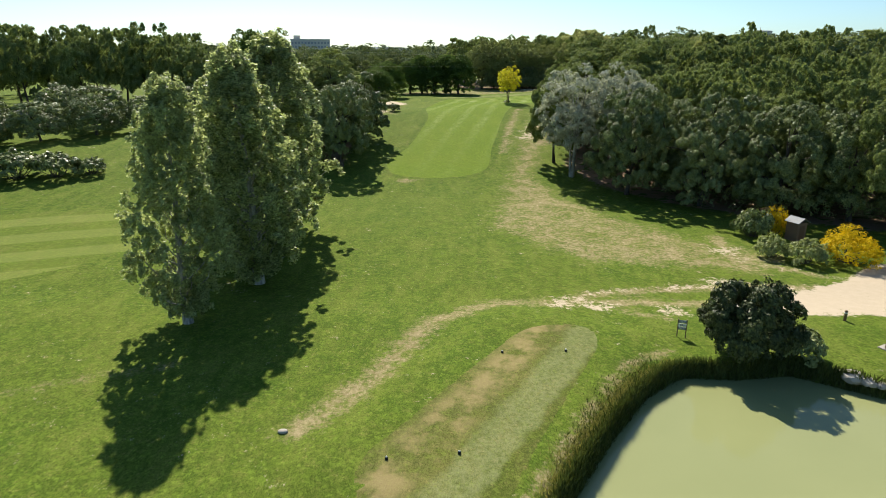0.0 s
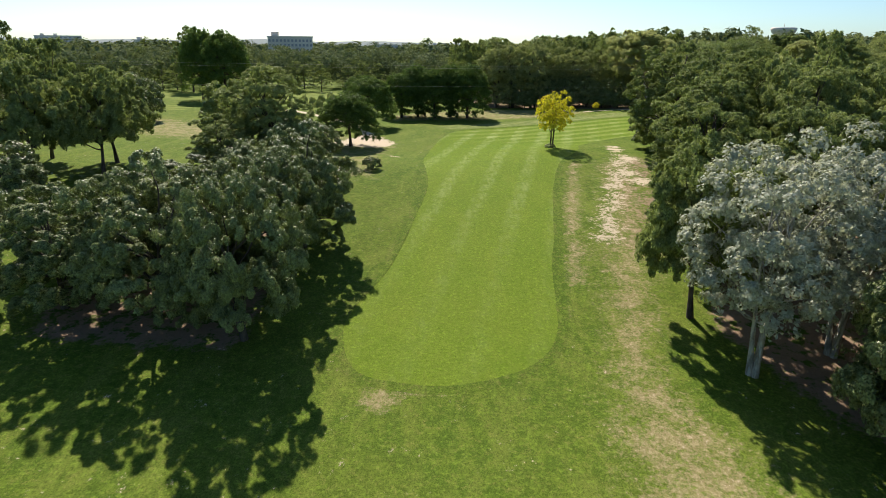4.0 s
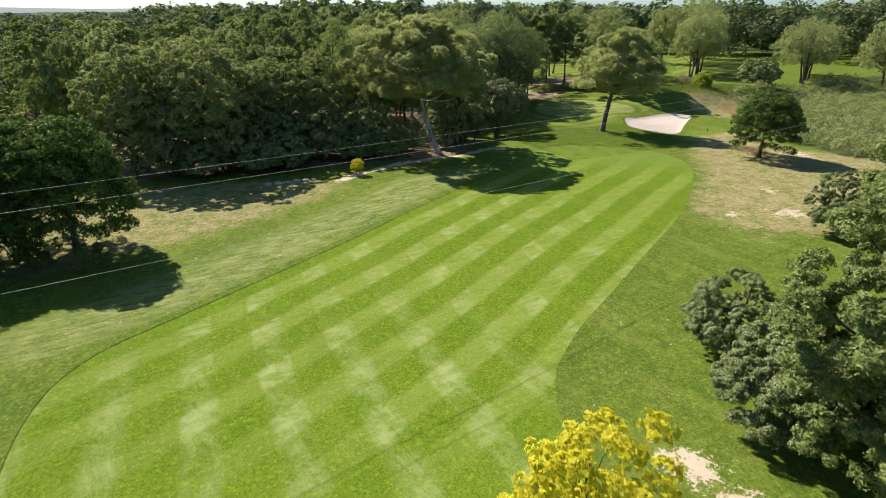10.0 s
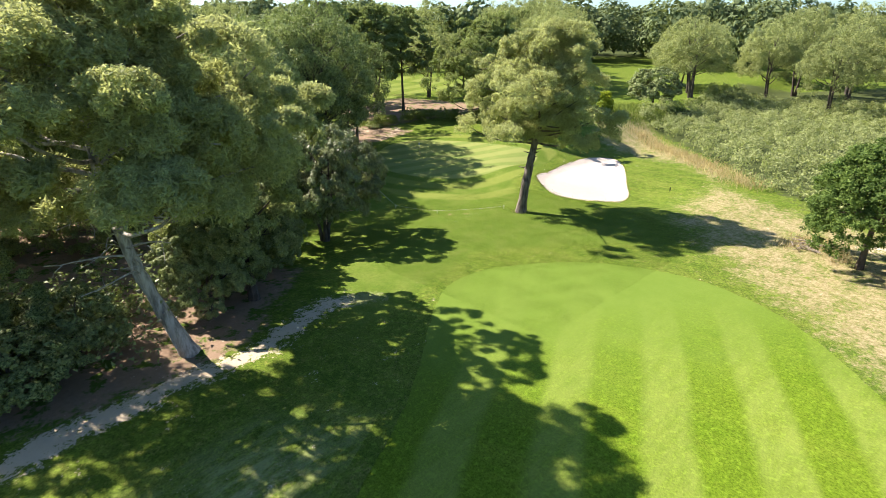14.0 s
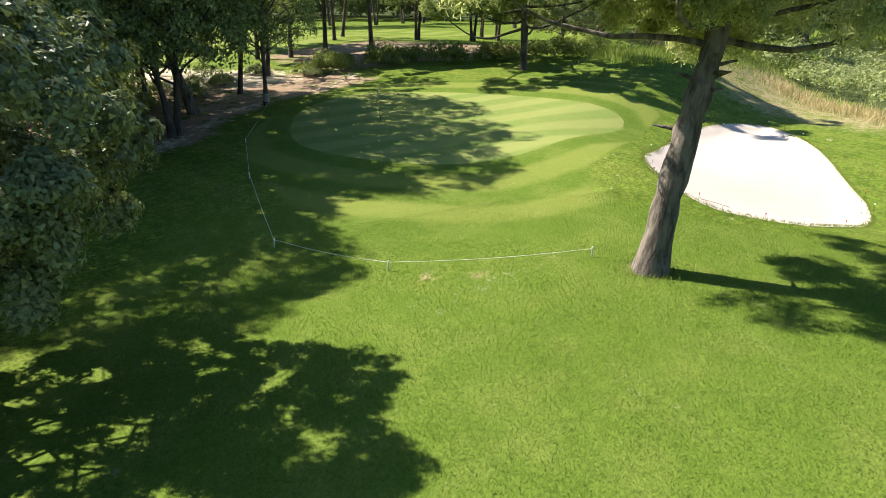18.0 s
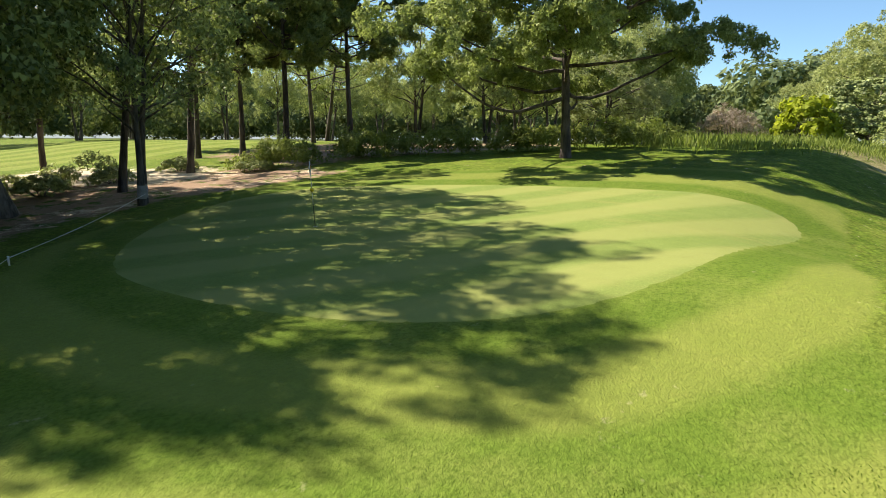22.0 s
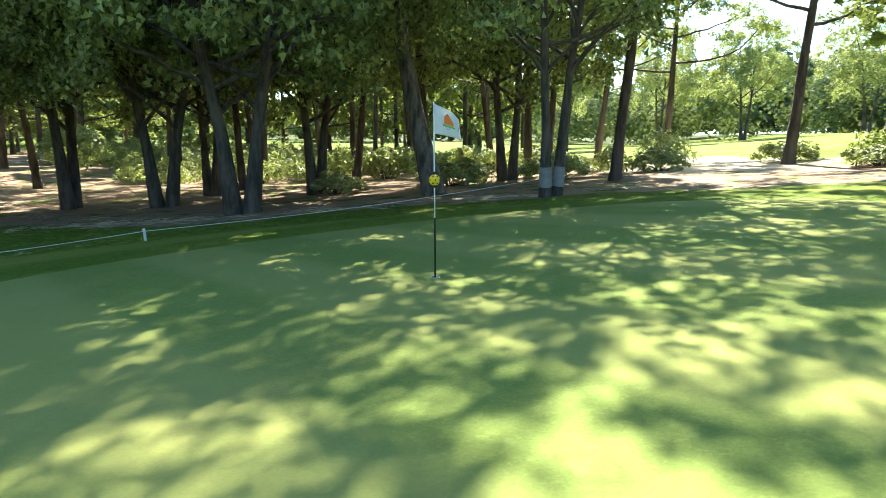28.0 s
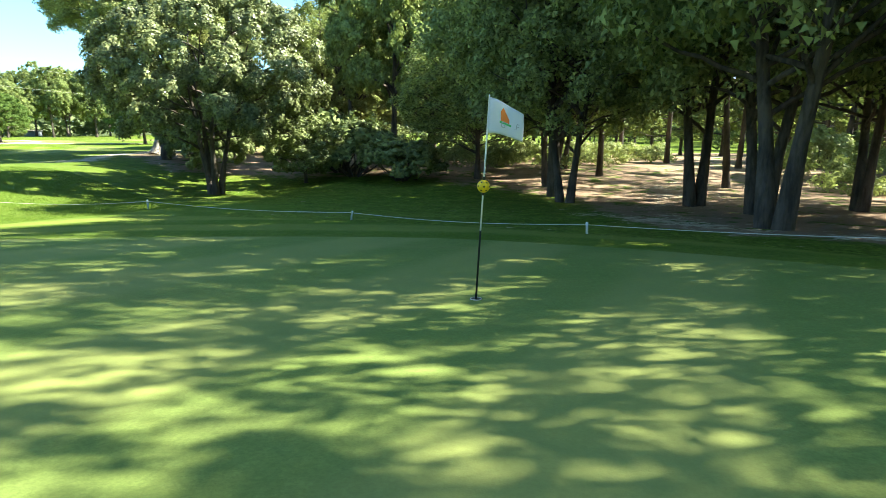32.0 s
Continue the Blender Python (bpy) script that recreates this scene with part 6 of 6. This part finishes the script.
# first tee
for x, y in ((-0.8, 27.9), (2.9, 28.4), (6.1, 39.7), (10.5, 40.0)):
    e = base("tee_marker", x, y, "small black and white tee marker", "tee marker", "tee markers")
    part("body", from_bm("marker_body", lathe([(0.05, -0.02), (0.085, 0.03), (0.09, 0.1), (0.06, 0.17), (0.03, 0.185)], 14), BLACK), e)
    part("cap", from_bm("marker_cap", lathe([(0.05, 0.17), (0.055, 0.19), (0.03, 0.215), (0.01, 0.22)], 12), WHITE), e, "white cap")
e = base("distance_plate", -6.8, 30.9, "flat white marker stone in the grass", "marker")
bm = lathe([(0.24, -0.02), (0.3, 0.05), (0.26, 0.12), (0.1, 0.15)], 9)
bmesh.ops.scale(bm, vec=(1, 0.7, 1), verts=bm.verts)
part("stone", from_bm("marker_stone", bm, STONE), e)
e = base("hole_sign", 19.7, 43.4, "small dark notice board on two posts by the pond", "sign", rz=-20)
for sx in (-0.3, 0.3):
    part("post", from_bm("sign_post", block(0.07, 0.07, 1.5, (sx, 0, 0.7), 0.008), WOOD), e)
for i, (z, c) in enumerate(((1.25, SLATE), (0.98, WHITE), (0.72, SLATE))):
    b = part("board", from_bm("sign_board", block(0.56, 0.04, 0.22, (0, -0.045, z), 0.006), c), e, "pale board" if i == 1 else "")
    for k in range(2):
        part("bar", from_bm("text_bar", block(0.4 - 0.1 * k, 0.006, 0.03, (0, -0.07, z + 0.04 - 0.08 * k), 0), BLACK if i == 1 else WHITE), b)
e = base("bollard", 33.8, 46.6, "short weathered timber bollard beside the track", "bollard")
part("post", from_bm("bollard_post", lathe([(0.11, -0.1), (0.115, 0.8), (0.1, 0.86), (0.05, 0.88)], 12), WOOD), e)
part("band", from_bm("bollard_band", lathe([(0.119, 0.62), (0.121, 0.63), (0.121, 0.7), (0.119, 0.71)], 12), WHITE), e)
e = base("trackside_frame", 34.2, 41.8, "dark timber frame standing on the grass", "frame", rz=30)
for sx in (-0.7, 0.7):
    part("post", from_bm("frame_post", block(0.11, 0.11, 2.0, (sx, 0, 0.95), 0.01), WOOD), e)
for z in (0.55, 1.2, 1.85):
    part("rail", from_bm("frame_rail", block(1.3, 0.05, 0.12, (0, 0.07, z), 0.008), WOOD), e)
part("slab", from_bm("frame_slab", block(1.8, 0.9, 0.1, (0, 0, 0.02), 0.02), STONE), e, "pale concrete slab")
for i, (x, y, s) in enumerate(((28.7, 37.3, 0.75), (29.3, 36.6, 0.5), (29.9, 36.2, 0.4), (28.1, 37.9, 0.35), (30.4, 35.6, 0.45), (29.6, 37.0, 0.3))):
    bm = bmesh.new()
    bmesh.ops.create_icosphere(bm, subdivisions=2, radius=s)
    for v in bm.verts:
        v.co *= 1 + 0.25 * noise.noise(v.co * 1.7 / s + Vector((i * 7, 0, 0)))
        v.co.z *= 0.55
    ob = new("bank_rock", from_bm("bank_rock", bm, STONE))
    ob.location = (x, y, ground_z(x, y) + 0.1 * s)
    tagged(ob, "pale grey rock on the pond bank", "rock", "pond rocks")
for i, (x, y, s) in enumerate(((31, 233.6, 0.6), (32.2, 233.4, 0.5), (33.3, 233.2, 0.6), (34.4, 232.9, 0.45), (29.8, 234.2, 0.5), (35.4, 232.6, 0.4))):
    bm = bmesh.new()
    bmesh.ops.create_icosphere(bm, subdivisions=2, radius=s)
    for v in bm.verts:
        v.co *= 1 + 0.25 * noise.noise(v.co * 1.7 / s + Vector((i * 5, 3, 0)))
        v.co.z *= 0.45
    ob = new("wood_rock", from_bm("wood_rock", bm, STONE))
    ob.location = (x, y, ground_z(x, y) + 0.12 * s)
    tagged(ob, "pale limestone block at the wood's foot", "rock", "wood's edge rocks")
e = base("garden_hut", 42.6, 70.6, "small brown timber hut with a grey pitched roof", "hut", rz=25)
part("wall", from_bm("hut_wall", block(1.5, 1.5, 2.2, (0, 0, 1.0), 0.02), WOOD), e)
part("door", from_bm("hut_door", block(0.75, 0.05, 1.8, (0, -0.77, 0.9), 0.01), plain("hut_door_paint", (0.16, 0.1, 0.06))), e)
for s in (-1, 1):
    bm = block(1.15, 1.9, 0.05, (0, 0, 0), 0.01)
    bm.transform(pose(s * 0.47, 0, 2.42, 0, s * 28, 0))
    part("roof_panel", from_bm("hut_roof", bm, SLATE), e, "grey sheet roof panel")
e = base("hillside_shed", -86, 139, "low grey shed with a flat roof among hillside bushes", "shed", rz=18)
part("wall", from_bm("shed_wall", block(6.5, 3.2, 2.1, (0, 0, 0.95), 0.03), SLATE), e)
part("roof", from_bm("shed_roof", block(7.0, 3.8, 0.16, (0, 0, 2.08), 0.03), plain("shed_roof_sheet", (0.24, 0.21, 0.19), 0.8)), e, "pale sheet roof")
part("door", from_bm("shed_door", block(1.0, 0.06, 1.8, (1.4, -1.62, 0.9), 0.01), WOOD), e)
e = base("cut_branches", 98.9, 212.6, "heap of dry cut branches on the ground", "branches")
r3 = np.random.default_rng(5)
for i in range(16):
    a = r3.uniform(0, 3.14)
    p0 = np.array([r3.normal() * 0.8, r3.normal() * 0.6, 0.1 + 0.03 * i])
    dv = np.array([math.cos(a), math.sin(a), r3.normal() * 0.12]) * r3.uniform(0.6, 1.3)
    part("branch", quick("dry_branch", *tube([p0 - dv, p0, p0 + dv], [0.045, 0.035, 0.012], 6), LEAF_GREY, True), e)


# ---- far town ----
def block_of_flats(az, dist, width, top, storeys, bays, material, label, depth=14, z0=-2.0):
    x, y = 0 - math.sin(radians(az)) * dist, 90 + math.cos(radians(az)) * dist
    e = new("apartment_block")
    e.matrix_world = pose(x, y, z0, 0, 0, az)
    tagged(e, label, "building", "far town")
    hgt = top - z0
    part("wall", from_bm("flats_wall", block(width, depth, hgt, (0, 0, hgt / 2), 0.2), material), e)
    part("roof", from_bm("flats_roof", block(width + 0.8, depth + 0.8, 0.8, (0, 0, hgt + 0.4), 0.1), CONCRETE), e)
    for k in range(max(1, int(width / 25))):
        part("roof_house", from_bm("flats_stack", block(5, 4, 2.6, (-width / 3 + k * 17, 0, hgt + 2.1), 0.1), material), e)
    win = bpy.data.meshes.new("flats_window")
    bm = block(width / bays * 0.55, 0.3, 1.5, (0, 0, 0), 0)
    bm.to_mesh(win)
    bm.free()
    win.materials.append(GLASS)
    for s in range(storeys):
        for b in range(bays):
            w = part("window", win, e)
            w.location = (-width / 2 + (b + 0.5) * width / bays, -depth / 2 - 0.1, hgt - 2.0 - s * 2.9)


block_of_flats(13.5, 430, 29, 19.0, 4, 12, CONCRETE, "long beige apartment block above the trees")
block_of_flats(24.4, 700, 30, 16.5, 4, 8, RENDERWALL, "pale apartment block above the trees")
block_of_flats(20.3, 800, 18, 15.5, 3, 5, RENDERWALL, "small pale apartment block above the trees")
block_of_flats(4.9, 700, 28, 14, 3, 7, CONCRETE, "low beige block of flats beyond the woods")
block_of_flats(0.4, 900, 56, 14, 3, 14, RENDERWALL, "long low white building beyond the woods")
block_of_flats(30.5, 1100, 60, 22, 3, 10, RENDERWALL, "pale low building beyond the far course")
e = new("water_tower")
e.matrix_world = pose(0 + math.sin(radians(28.3)) * 800, 92 + math.cos(radians(28.3)) * 800, -2)
tagged(e, "grey concrete water tower above the pines", "water tower")
part("stem", from_bm("tower_stem", lathe([(5, 0), (4.2, 24), (5, 26)], 24), CONCRETE), e)
part("tank", from_bm("tower_tank", lathe([(5, 25.5), (12, 33), (13.2, 35.5), (13.2, 37.5), (12.6, 38)], 28), CONCRETE), e)
part("mast", from_bm("tower_mast", lathe([(0.3, 38), (0.2, 42)], 8), WIRE), e)
# hills on the horizon, the blue haze put into their colour
V, Q = [], []
n = 90
for i in range(n + 1):
    az = radians(-110 + 230 * i / n)
    top = 34 + 26 * noise.noise(Vector((i * 0.13, 1.5, 0))) + 12 * noise.noise(Vector((i * 0.5, 7, 0)))
    for d, z in ((3300, -10), (3600, max(8, top) * 0.75), (3900, max(10, top)), (4300, -10)):
        V.append((-math.sin(az) * d, 150 + math.cos(az) * d, z))
for i in range(n):
    for j in range(3):
        Q.append((i * 4 + j, i * 4 + 4 + j, i * 4 + 5 + j, i * 4 + 1 + j))
tagged(new("backdrop", quick("backdrop", V, Q, plain("far_hill", (0.16, 0.2, 0.2), 1.0, scale=0.004), True)), "low hazy blue hills on the horizon", "hills", kind="structure")
